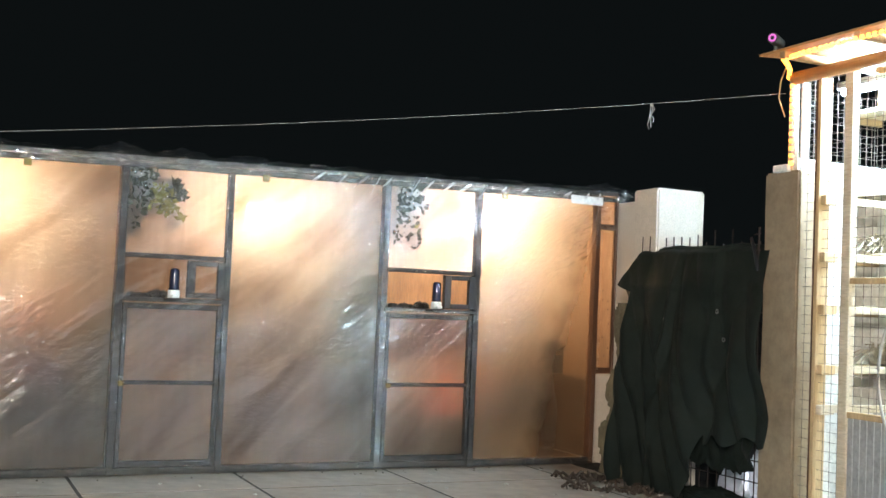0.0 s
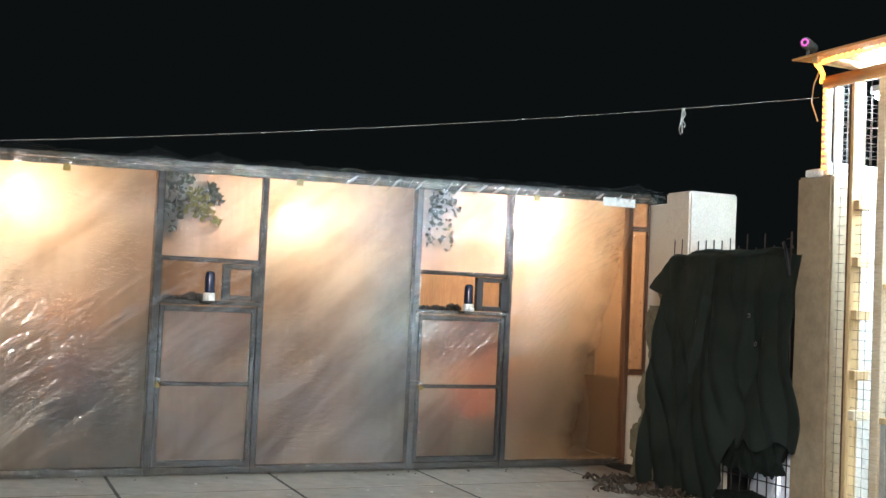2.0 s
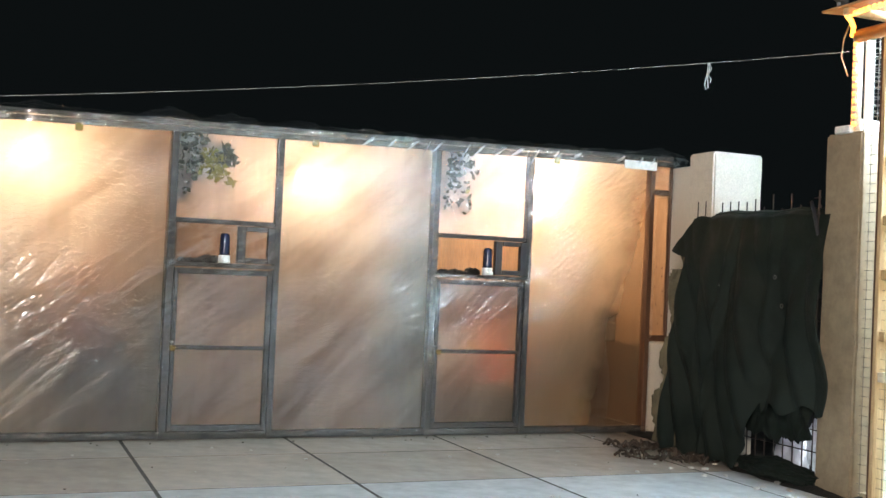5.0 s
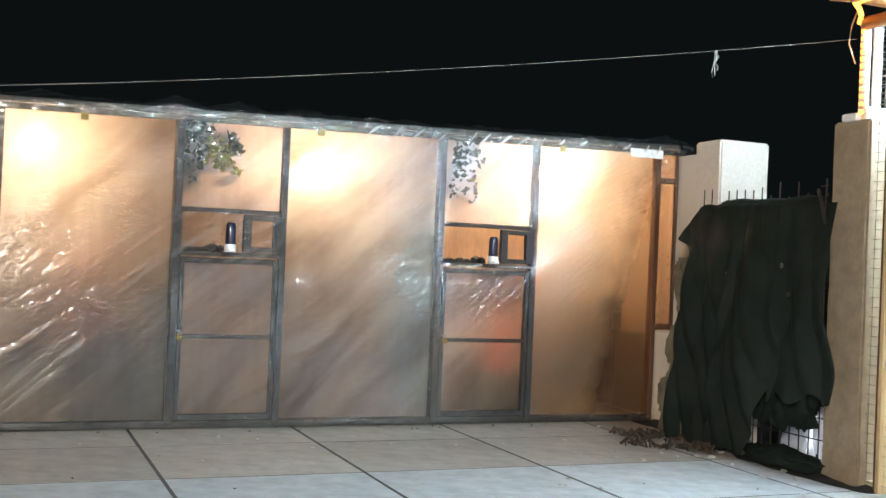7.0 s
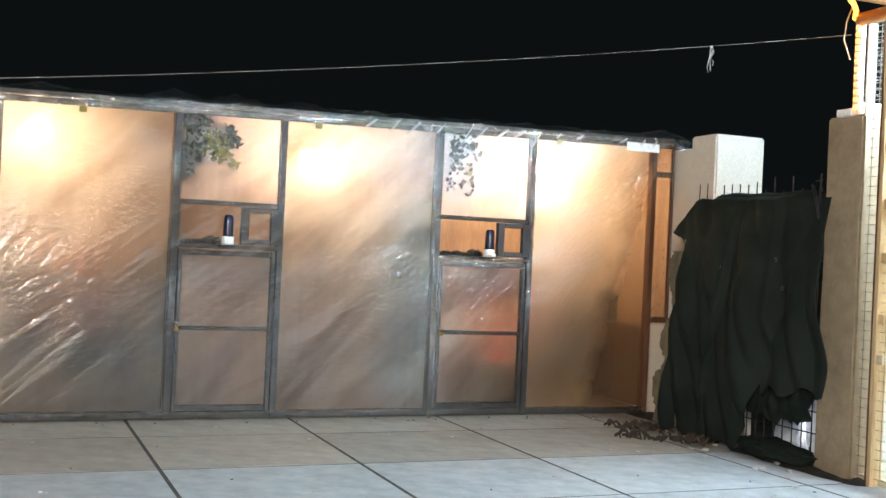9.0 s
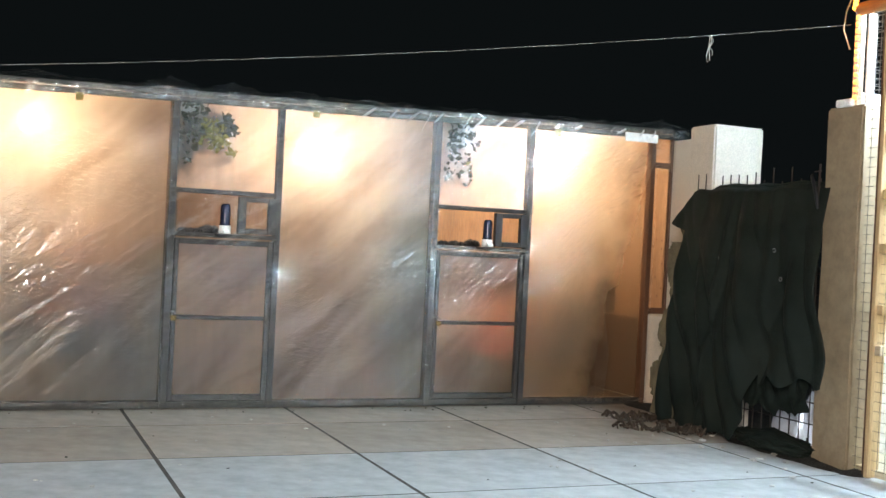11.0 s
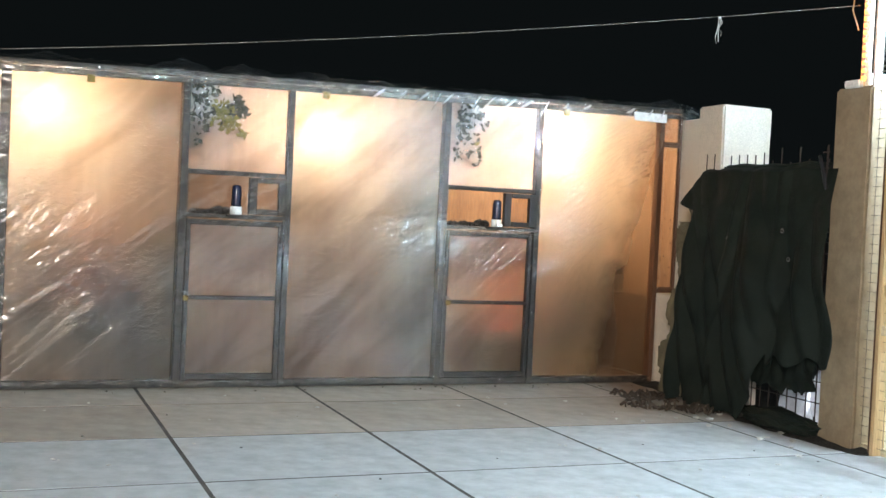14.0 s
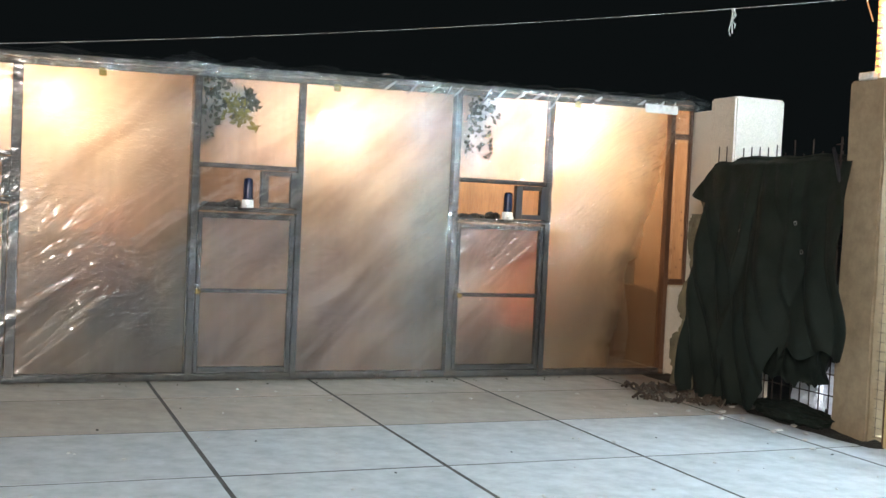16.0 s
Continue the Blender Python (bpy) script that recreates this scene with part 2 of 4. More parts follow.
BAG = film("white_plastic_bag", clear=0.05, blur=0.05, milk=0.4, dust=0.3, gloss=0.2, tint=(0.95, 0.96, 1.0), bump=0.5, bump_scale=30)
CURL = film("curled_plastic", clear=0.35, blur=0.1, milk=0.3, dust=0.3, gloss=0.3, tint=(0.95, 0.96, 1.0), bump=0.3, bump_scale=30)
BULBGLOW = [glow("warm_bulb", (1.0, 0.75, 0.5), BULB * k) for k in (1.25, 1.45, 1.2, 2.6)]
FLOODGLOW = glow("cool_flood", (0.6, 0.86, 1.0), FLOOD)
TUBEGLOW = [glow("cool_tube", (0.62, 0.85, 1.0), TUBE * k) for k in (5.5, 1.5)]
ROPEGLOW = glow("amber_leds", (1.0, 0.36, 0.045), ROPE)
RINGGLOW = glow("infrared_ring", (1.0, 0.12, 0.75), 0.9)


# ---- helpers for meshes ----
def link_mesh(name, bm, material, smooth=False):
    me = bpy.data.meshes.new(name)
    bmesh.ops.recalc_face_normals(bm, faces=bm.faces)
    for f in bm.faces:
        f.smooth = smooth
    bm.to_mesh(me)
    bm.free()
    me.materials.append(material)
    return new(name, me)


def part(name, bm, material, parent, label="", smooth=False):
    ob = link_mesh(name, bm, material, smooth)
    ob.parent = parent
    if label:
        ob["label"] = label
    return ob


def thing(name, label, category, group="", kind="", at=(0, 0, 0)):
    ob = new(name)
    ob.empty_display_size = 0.1
    ob.location = at
    return tagged(ob, label, category, group, kind)


def box(x0, x1, y0, y1, z0, z1, bevel=0.003, bm=None):
    """A cuboid with slightly broken edges, added to bm."""
    b = bmesh.new()
    bmesh.ops.create_cube(b, size=1.0, matrix=Matrix.Translation(((x0 + x1) / 2, (y0 + y1) / 2, (z0 + z1) / 2))
                          @ Matrix.Diagonal((x1 - x0, y1 - y0, z1 - z0, 1)))
    if bevel:
        bmesh.ops.bevel(b, geom=b.edges[:], offset=bevel, segments=1, affect="EDGES")
    return b if bm is None else merge(bm, b)


def merge(bm, b):
    me = bpy.data.meshes.new("tmp")
    b.to_mesh(me)
    b.free()
    bm.from_mesh(me)
    bpy.data.meshes.remove(me)
    return bm


def rod(bm, a, b, r, sides=6):
    """A straight round bar from a to b."""
    a, b = Vector(a), Vector(b)
    d = b - a
    m = Matrix.Translation((a + b) / 2) @ d.to_track_quat("Z", "Y").to_matrix().to_4x4()
    bmesh.ops.create_cone(bm, cap_ends=True, segments=sides, radius1=r, radius2=r, depth=d.length, matrix=m)
    return bm


def tube(points, r, sides=6, bm=None):
    """A round bar along a line of points."""
    bm = bm or bmesh.new()
    points = [Vector(p) for p in points]
    rings = []
    for i, p in enumerate(points):
        d = (points[min(i + 1, len(points) - 1)] - points[max(i - 1, 0)]).normalized()
        q = d.to_track_quat("Z", "Y")
        rings.append([bm.verts.new(p + q @ Vector((r * math.cos(6.2832 * k / sides), r * math.sin(6.2832 * k / sides), 0))) for k in range(sides)])
    for r0, r1 in zip(rings, rings[1:]):
        for k in range(sides):
            bm.faces.new((r0[k], r0[(k + 1) % sides], r1[(k + 1) % sides], r1[k]))
    bm.faces.new(rings[0][::-1])
    bm.faces.new(rings[-1])
    return bm


def lathe(profile, sides=20, at=(0, 0, 0), bm=None):
    """A turned body from (radius, height) pairs."""
    bm = bm or bmesh.new()
    rings = [[bm.verts.new((at[0] + r * math.cos(6.2832 * k / sides), at[1] + r * math.sin(6.2832 * k / sides), at[2] + h)) for k in range(sides)]
             for r, h in profile]
    for r0, r1 in zip(rings, rings[1:]):
        for k in range(sides):
            bm.faces.new((r0[k], r0[(k + 1) % sides], r1[(k + 1) % sides], r1[k]))
    bm.faces.new(rings[0][::-1])
    bm.faces.new(rings[-1])
    return bm


def sheet(fn, nu, nv, keep=None):
    """A grid of points fn(u, v) for u, v in 0..1; keep(u, v) says which cells stay."""
    bm = bmesh.new()
    grid = [[bm.verts.new(fn(i / nu, j / nv)) for j in range(nv + 1)] for i in range(nu + 1)]
    for i in range(nu):
        for j in range(nv):
            if keep is None or keep((i + 0.5) / nu, (j + 0.5) / nv):
                bm.faces.new((grid[i][j], grid[i + 1][j], grid[i + 1][j + 1], grid[i][j + 1]))
    loose = [v for v in bm.verts if not v.link_faces]
    bmesh.ops.delete(bm, geom=loose, context="VERTS")
    return bm


def grid_wires(axis, at, a0, a1, z0, z1, step, r):
    """Welded wire in a vertical plane: axis 'y' for the plane y = at, 'x' for x = at."""
    verts, faces = [], []

    def bar(p, q, w):
        n = len(verts)
        for c in (p, q):
            for s, t in ((-r, -r), (r, -r), (r, r), (-r, r)):
                d = (0, t, s) if w == "a" and axis == "y" else (t, 0, s) if w == "a" else (s, t, 0)
                verts.append((c[0] + d[0], c[1] + d[1], c[2] + d[2]))
        for k in range(4):
            faces.append((n + k, n + (k + 1) % 4, n + 4 + (k + 1) % 4, n + 4 + k))

    def pt(a, z):
        return (a, at, z) if axis == "y" else (at, a, z)

    for i in range(int((a1 - a0) / step) + 1):
        bar(pt(a0 + i * step, z0), pt(a0 + i * step, z1), "z")
    for i in range(int((z1 - z0) / step) + 1):
        bar(pt(a0, z0 + i * step), pt(a1, z0 + i * step), "a")
    me = bpy.data.meshes.new("wires")
    me.from_pydata(verts, [], faces)
    bm = bmesh.new()
    bm.from_mesh(me)
    bpy.data.meshes.remove(me)
    return bm


def n3(x, y, z):
    return noise.noise(Vector((x, y, z)))


# ---- ground and paved yard ----
bm = bmesh.new()
bmesh.ops.create_grid(bm, x_segments=2, y_segments=2, size=400, matrix=Matrix.Translation((0, 0, -0.06)))
tagged(link_mesh("ground", bm, GROUND), "dark bare earth round the yard at night", "ground", kind="structure")

floor = tagged(link_mesh("floor", box(-7.2, 3.62, -10.2, 1.3, -0.055, -0.0014, 0), JOINT),
               "paved yard of large grey concrete slabs with dirty joints", "floor", kind="structure")

XL = [-7.0, -6.0, -5.0, -4.0, -3.0, -2.0, -1.0, 0.0, 1.0, 2.01, 3.09, 3.60]
YL = [1.25, 0.35, -0.55, -1.445, -2.335, -3.22, -4.11, -5.0, -5.89, -6.78, -7.67, -8.56, -9.45]

# ---- side wall, pillars ----
wall = tagged(link_mesh("wall_east", box(3.80, 3.95, -0.74, 1.3, -0.05, 1.92, 0.008), WHITEWASH),
              "cream plastered side wall beside the aviary", "wall", kind="structure")
low = tagged(link_mesh("wall_east_low", box(3.655, 3.797, -0.72, 0.03, -0.05, 0.655, 0.012), WHITEWASH),
             "low whitewashed plaster wall at the aviary corner", "wall", kind="structure")


def pillar(x0, x1, y0, y1, z1, material, label):
    b = box(x0, x1, y0, y1, -0.05, z1, 0)
    bmesh.ops.subdivide_edges(b, edges=[e for e in b.edges if abs(e.verts[0].co.z - e.verts[1].co.z) > 0.5], cuts=24)
    bmesh.ops.bevel(b, geom=[e for e in b.edges if len(e.link_faces) == 2 and e.calc_face_angle(0) > 1], offset=0.012, segments=2, affect="EDGES")
    for v in b.verts:
        v.co.x += 0.004 * n3(v.co.x * 3, v.co.y * 3, v.co.z * 4)
        v.co.y += 0.004 * n3(v.co.x * 3 + 9, v.co.y * 3, v.co.z * 4)
    ob = link_mesh("gate_pillar", b, material)
    return tagged(ob, label, "pillar", group="gate pillars")


pillar(3.41, 3.785, -1.01, -0.74, 1.925, WHITEWASH, "square whitewashed masonry pillar beside the covered gate")
pillar(3.39, 3.56, -2.29, -2.02, 1.92, PLASTER, "tall cream plastered gate pillar beside the lit loft")

# earth heaped along the foot of gate and pillars
def mound(x0, x1, y0, y1, h, name, label):
    def fn(u, v):
        x, y = x0 + (x1 - x0) * u, y0 + (y1 - y0) * v
        k = math.sin(math.pi * u) ** 0.6 * math.sin(math.pi * min(max(v, 0), 1)) ** 0.4
        return (x + 0.03 * n3(y * 6, 3, 0), y, -0.012 + k * (h + 0.025 * n3(x * 9, y * 9, 1)))
    return tagged(link_mesh(name, sheet(fn, 14, 40), EARTH, True), label, "earth", kind="stuff")


mound(3.28, 3.72, -2.45, -1.3, 0.045, "earth_strip", "dark loose earth along the foot of the gate")
mound(3.45, 3.78, -0.85, 0.06, 0.04, "earth_strip", "dark loose earth at the foot of the low wall")

# ---- the aviary under plastic ----
def top_z(x):
    return 1.893 + 0.018 * x


aviary = thing("aviary", "long wooden bird aviary with mesh doors, lit from inside", "aviary", at=(0, 0, 0))
X0, X1 = -2.62, 3.80
b = box(X0, X1, 0.95, 0.97, 0.0, 1.5, 0)
for v in b.verts:
    if v.co.z > 1:
        v.co.z = top_z(v.co.x) + 0.1
part("back_wall", b, PLY, aviary, "plywood back wall in warm lamp light")
part("side_wall", box(X0 - 0.02, X0 - 0.002, 0.0, 0.97, 0.0, 2.0, 0), PLY, aviary)
part("side_wall", box(3.797, 3.799, 0.032, 0.948, 0.0, 2.0, 0), PLY, aviary)
part("base_board", box(X0, 3.65, 0.1, 0.948, 0.0, 0.03, 0), NEST, aviary)
b = box(X0, X1, 0.0, 1.0, 0.0, 0.03, 0)
for v in b.verts:
    v.co.z += top_z(v.co.x) + 0.006 + 0.1 * v.co.y
part("roof", b, DARKWOOD, aviary)
b = box(X0, 3.80, 0.012, 0.052, -0.032, 0.0, 0.003)
for v in b.verts:
    v.co.z += top_z(v.co.x)
part("top_rail", b, DARKWOOD, aviary)
part("bottom_rail", box(X0, 3.64, 0.012, 0.052, 0.004, 0.048), DARKWOOD, aviary)

POSTS = [(-2.52, 0.05), (-1.455, 0.05), (-0.785, 0.055), (0.235, 0.042), (0.887, 0.038), (1.95, 0.042), (2.645, 0.042), (3.628, 0.036)]
for x, w in POSTS:
    part("post", box(x - w / 2, x + w / 2, 0.0, 0.062, 0.002, top_z(x) - 0.034), BROWNWOOD if x > 3.5 else DARKWOOD, aviary)
# the narrow boarded strip at the corner, over the low wall
part("post", box(3.778, 3.798, 0.0, 0.03, 0.66, top_z(3.79) - 0.034), BROWNWOOD, aviary)
part("rail", box(3.647, 3.777, 0.002, 0.028, 1.715, 1.755), BROWNWOOD, aviary)
part("rail", box(3.647, 3.777, 0.002, 0.028, 0.662, 0.70), BROWNWOOD, aviary)
for k, (x, z) in enumerate([(3.70, 1.19), (3.70, 1.13), (3.745, 1.2), (3.69, 1.02), (3.75, 1.27), (3.74, 0.92), (3.69, 0.84), (3.72, 0.78), (3.755, 1.05)]):
    bm = bmesh.new()
    bmesh.ops.create_icosphere(bm, subdivisions=1, radius=0.008, matrix=Matrix.Translation((3.796, (x - 3.64) * 1.6, z)) @ Matrix.Diagonal((0.4, 1, 1, 1)))
    part("knot", bm, BROWNWOOD, aviary, "dark knot")

part("white_strip", box(3.335, 3.606, -0.075, -0.07, 1.88, 1.94, 0.001), WHITEPLASTIC, aviary, "white paper strip under the top rail")
for x, z, r in ((3.55, 1.76, 0.02), (3.47, 0.98, 0.012), (3.5, 1.12, 0.009), (3.53, 0.72, 0.008)):
    bm = bmesh.new()
    bmesh.ops.create_icosphere(bm, subdivisions=2, radius=r, matrix=Matrix.Translation((-0.8 + (x + 0.8) * 1.141, 0.949, 1.1 + (z - 1.1) * 1.141)) @ Matrix.Diagonal((1, 0.15, 1.3, 1)))
    part("knot", bm, BROWNWOOD, aviary, "dark knot")
# partitions between the compartments
for x in (-1.43, 0.27, 1.985):
    part("partition", box(x - 0.006, x + 0.006, 0.07, 0.94, 0.03, top_z(x) - 0.04, 0), NEST, aviary)


def door_bay(x0, x1):
    """One bay between posts: a mesh door below, a ledge, a rail and a small framed hatch above."""
    w = x1 - x0
    part("rail", box(x0, x1, 0.012, 0.048, 1.318, 1.346), DARKWOOD, aviary)
    part("ledge", box(x0 - 0.02, x1 + 0.02, -0.010, 0.12, 1.052, 1.078), DARKWOOD, aviary, "dirty feeding ledge")
    door = part("door", box(x0 + 0.006, x0 + 0.032, 0.004, 0.04, 0.052, 1.043), DARKWOOD, aviary, "low framed wire door with brass padlock")
    part("stile", box(x1 - 0.032, x1 - 0.006, 0.004, 0.04, 0.052, 1.043), DARKWOOD, door)
    part("door_rail", box(x0 + 0.033, x1 - 0.033, 0.006, 0.038, 1.008, 1.042), DARKWOOD, door)
    part("door_rail", box(x0 + 0.033, x1 - 0.033, 0.006, 0.038, 0.548, 0.572), DARKWOOD, door)
    part("door_rail", box(x0 + 0.033, x1 - 0.033, 0.006, 0.038, 0.053, 0.088), DARKWOOD, door)
    part("infill", box(x0 + 0.03, x1 - 0.03, 0.046, 0.049, 0.06, 1.03, 0), PANEL, door, "frosted plastic behind the wire")
    part("infill", box(x0, x1, 0.054, 0.057, 1.345, top_z(x0) - 0.002, 0), THIN, aviary, "frosted plastic behind the wire")
    lock = box(x0 - 0.012, x0 + 0.022, -0.088, -0.07, 0.545, 0.578, 0.004)
    lock = part("padlock", lock, BRASS, door, "small brass padlock on a steel hasp")
    part("shackle", tube([(x0 - 0.004, -0.079, 0.578), (x0 - 0.004, -0.079, 0.594), (x0 + 0.005, -0.079, 0.602), (x0 + 0.014, -0.079, 0.594), (x0 + 0.014, -0.079, 0.578)], 0.003), STEEL, lock)
    part("hasp", box(x0 - 0.004, x0 + 0.012, -0.084, 0.003, 0.592, 0.60, 0.001), STEEL, lock)
    part("wire_mesh", grid_wires("y", 0.05, x0, x1, 1.08, 1.318, 0.019, 0.00024), DULLWIRE, aviary, "fine wire mesh")
    hx0, hx1, hz0, hz1 = x1 - 0.232, x1 + 0.002, 1.084, 1.312
    hatch = part("hatch_frame", box(hx0, hx0 + 0.05, -0.008, 0.03, hz0, hz1), DARKWOOD, aviary, "small framed feeding hatch")
    part("hatch_side", box(hx1 - 0.046, hx1, -0.008, 0.03, hz0, hz1), DARKWOOD, hatch)
    part("hatch_rail", box(hx0 + 0.051, hx1 - 0.047, -0.007, 0.03, hz1 - 0.03, hz1), DARKWOOD, hatch)
    part("hatch_rail", box(hx0 + 0.051, hx1 - 0.047, -0.007, 0.03, hz0, hz0 + 0.034), DARKWOOD, hatch)


for x0, x1 in ((-1.43, -0.812), (0.256, 0.868), (1.971, 2.624)):
    door_bay(x0, x1)
# frosted sheets over the wide bays
for x0, x1 in ((-2.49, -1.485), (-0.755, 0.205), (0.908, 1.925), (2.668, 3.61)):
    b = box(x0, x1, 0.064, 0.068, 0.05, 0.0, 0)
    for v in b.verts:
        if v.co.z < 0.02:
            v.co.z = top_z(v.co.x) - 0.006
    part("panel", b, MISTED if x1 > 3.5 else PANEL, aviary, "frosted plastic infill panel")
# small clips under the top rail
for x, z in ((-2.05, 1.83), (-0.325, 1.838), (1.103, 1.866), (2.838, 1.90)):
    part("clip", box(x - 0.022, x + 0.022, -0.004, 0.008, z - 0.024, z + 0.022, 0.002), LEAFPALE, aviary, "small olive fixing clip")

# lamps hanging inside
def bulb(x, y, z, material):
    t = thing("light_bulb", "glowing warm light bulb hanging in the aviary", "light bulb", group="aviary bulbs", at=(x, y, z))
    g = lathe([(0.006, -0.05), (0.024, -0.044), (0.034, -0.025), (0.036, -0.008), (0.028, 0.016), (0.017, 0.034), (0.014, 0.042)], 16)
    part("glass", g, material, t, "glowing glass", True)
    part("socket", lathe([(0.017, 0.043), (0.019, 0.05), (0.019, 0.08), (0.008, 0.09)], 14), BLACKPLASTIC, t, "", True)
    part("cord", rod(bmesh.new(), (0, 0, 0.09), (0, 0, top_z(x) + 0.1 * y - z), 0.003), BLACKPLASTIC, t)


for (x, z), material in zip(((-2.33, 1.69), (-0.579, 1.70), (1.085, 1.685), (2.80, 1.745)), BULBGLOW):
    bulb(x, 0.25, z, material)


# water drinkers on the ledges
def drinker(x):
    t = thing("bird_drinker", "dark blue bird drinker with white base on ledge", "drinker", group="drinkers on the ledges", at=(x, -0.085, 1.079))
    part("bottle", lathe([(0.031, 0.05), (0.031, 0.06), (0.03, 0.15), (0.027, 0.172), (0.018, 0.182)], 18), BLUEGLASS, t, "dark blue bottle", True)
    part("base", lathe([(0.034, 0.0), (0.036, 0.004), (0.035, 0.045), (0.032, 0.049)], 18), WHITEPLASTIC, t, "white plastic base", True)
    part("trough", box(-0.02, 0.02, -0.062, -0.03, 0.002, 0.022, 0.004), WHITEPLASTIC, t)


for x in (-1.15, 0.541, 2.296):
    drinker(x)
    part("bracket", box(x - 0.045, x + 0.045, -0.125, -0.0105, 1.066, 1.0785, 0.003), DARKWOOD, aviary)


# damp clumps of feed and moss on the ledges
def clump(x0, x1, seed):
    rng = random.Random(seed)
    bm = bmesh.new()
    for k in range(46):
        x = x0 + (x1 - x0) * rng.random()
        r = 0.008 + 0.012 * rng.random() + (0.012 if x > x1 - 0.06 else 0)
        bmesh.ops.create_icosphere(bm, subdivisions=1, radius=r, matrix=Matrix.Translation((x, 0.02 + 0.06 * rng.random(), 1.078 + r * 0.7))
                                   @ Matrix.Diagonal((1.2, 1, 0.8 + 0.4 * rng.random(), 1)))
    for v in bm.verts:
        v.co += 0.006 * Vector((n3(v.co.x * 60, 1, v.co.z * 60), n3(v.co.x * 60, 5, v.co.z * 60), n3(v.co.x * 60, 9, v.co.z * 60)))
    tagged(link_mesh("feed_clump", bm, EARTH), "dark damp clump of spilled feed on the ledge", "spilled feed", kind="stuff")


clump(0.29, 0.50, 1)
clump(1.99, 2.27, 2)
clump(-1.4, -1.2, 3)


# leafy sprigs pushed in under the top rail
def sprig(x, z, length, seed, pale, sway, stalks, outer=0.5):
    rng = random.Random(seed)
    t = thing("leafy_sprig", "drooping leafy green sprig hung under the aviary rail", "plant", group="sprigs in the aviary", at=(x, 0.0, z))
    stems, leaves, light = bmesh.new(), bmesh.new(), bmesh.new()
    for s in range(stalks):
        p = Vector((0.045 * rng.uniform(-1, 1), 0.075, 0.0))
        d = Vector((sway + 0.3 * rng.uniform(-1, 1), 0.1 * rng.uniform(-1, 1), -1)).normalized()
        pts = [p.copy()]
        n = int(6 + 5 * rng.random())
        for k in range(n):
            p = p + d * length / 9 * rng.uniform(0.7, 1.2)
            d = (d + Vector((0.12 * rng.uniform(-1, 1), 0.05 * rng.uniform(-1, 1), 0.05))).normalized()
            pts.append(p.copy())
            for q in range(5):
                size = rng.uniform(0.03, 0.065)
                target = light if rng.random() < pale else leaves
                m = Matrix.Translation(p) @ Euler((rng.uniform(-1.2, 1.2), rng.uniform(-2.6, 2.6), rng.uniform(0, 6.28))).to_matrix().to_4x4()
                co = [(0, 0, 0), (size * 0.3, size * 0.08, size * 0.45), (0, 0, size), (-size * 0.3, size * 0.08, size * 0.45)]
                vs = [target.verts.new(m @ Vector(c)) for c in co]
                front = rng.random() < outer
                for v in vs:
                    v.co.x = max(v.co.x, -0.09)
                    v.co.y = min(max(v.co.y - 0.03, 0.025), 0.0525) if front else min(max(v.co.y, 0.0585), 0.095)
                target.faces.new((vs[0], vs[1], vs[2]))
                target.faces.new((vs[0], vs[2], vs[3]))
        tube(pts, 0.0025, 5, stems)
    for v in stems.verts:
        v.co.x = max(v.co.x, -0.08)
        v.co.y = min(max(v.co.y, 0.0585), 0.078)
    part("stem", stems, LEAF, t)
    part("leaves", leaves, LEAF, t, "dark green leaves")
    if light.faces:
        part("leaves", light, LEAFPALE, t, "yellow-green leaves")
    else:
        light.free()


sprig(0.34, 1.89, 0.42, 4, 0.0, -0.03, 13, 0.15)
sprig(0.42, 1.87, 0.26, 14, 0.0, -0.05, 5, 0.15)
sprig(0.47, 1.78, 0.24, 24, 0.9, 0.05, 6)
sprig(0.56, 1.80, 0.10, 34, 0.0, 0.1, 3)
sprig(2.10, 1.93, 0.40, 5, 0.03, -0.16, 9, 0.25)
sprig(2.16, 1.93, 0.24, 15, 0.03, 0.1, 4, 0.25)


# things inside, seen dimly through the plastic
def nest_box(x0, x1, y0, y1, z0, z1, label):
    t = thing("nest_box", label, "nest box", group="nest boxes", at=((x0 + x1) / 2, (y0 + y1) / 2, z0))
    w, d, h = (x1 - x0) / 2, (y1 - y0) / 2, z1 - z0
    part("back", box(-w, w, d - 0.012, d, 0, h), NEST, t)
    part("side", box(-w, -w + 0.012, -d, d - 0.0125, 0, h), NEST, t)
    part("side", box(w - 0.012, w, -d, d - 0.0125, 0, h), NEST, t)
    part("bottom", box(-w + 0.0125, w - 0.0125, -d, d - 0.0125, 0, 0.012), NEST, t)
    part("top", box(-w - 0.01, w + 0.01, -d - 0.01, d, h + 0.0005, h + 0.0125), NEST, t)
    part("front", box(-w + 0.0125, w - 0.0125, -d, -d + 0.012, 0.0125, h * 0.6), NEST, t)


nest_box(2.78, 3.38, 0.3, 0.7, 0.243, 0.62, "brown wooden nest box standing on a pale crate")
nest_box(3.0, 3.55, 0.3, 0.7, 0.633, 0.86, "brown wooden nest box stacked on another")
tagged(link_mesh("crate", box(2.8, 3.34, 0.32, 0.7, 0.03, 0.242, 0.004), PINE), "low pale pine crate under the nest boxes", "crate")
nest_box(1.06, 1.3, 0.72, 0.948, 0.76, 1.02, "small brown nest box fixed to the back wall")
nest_box(1.52, 1.92, 0.45, 0.85, 0.03, 0.62, "brown wooden nest box standing in the aviary")
nest_box(0.0, 0.24, 0.35, 0.7, 0.03, 0.75, "tall brown wooden nest box in the aviary")
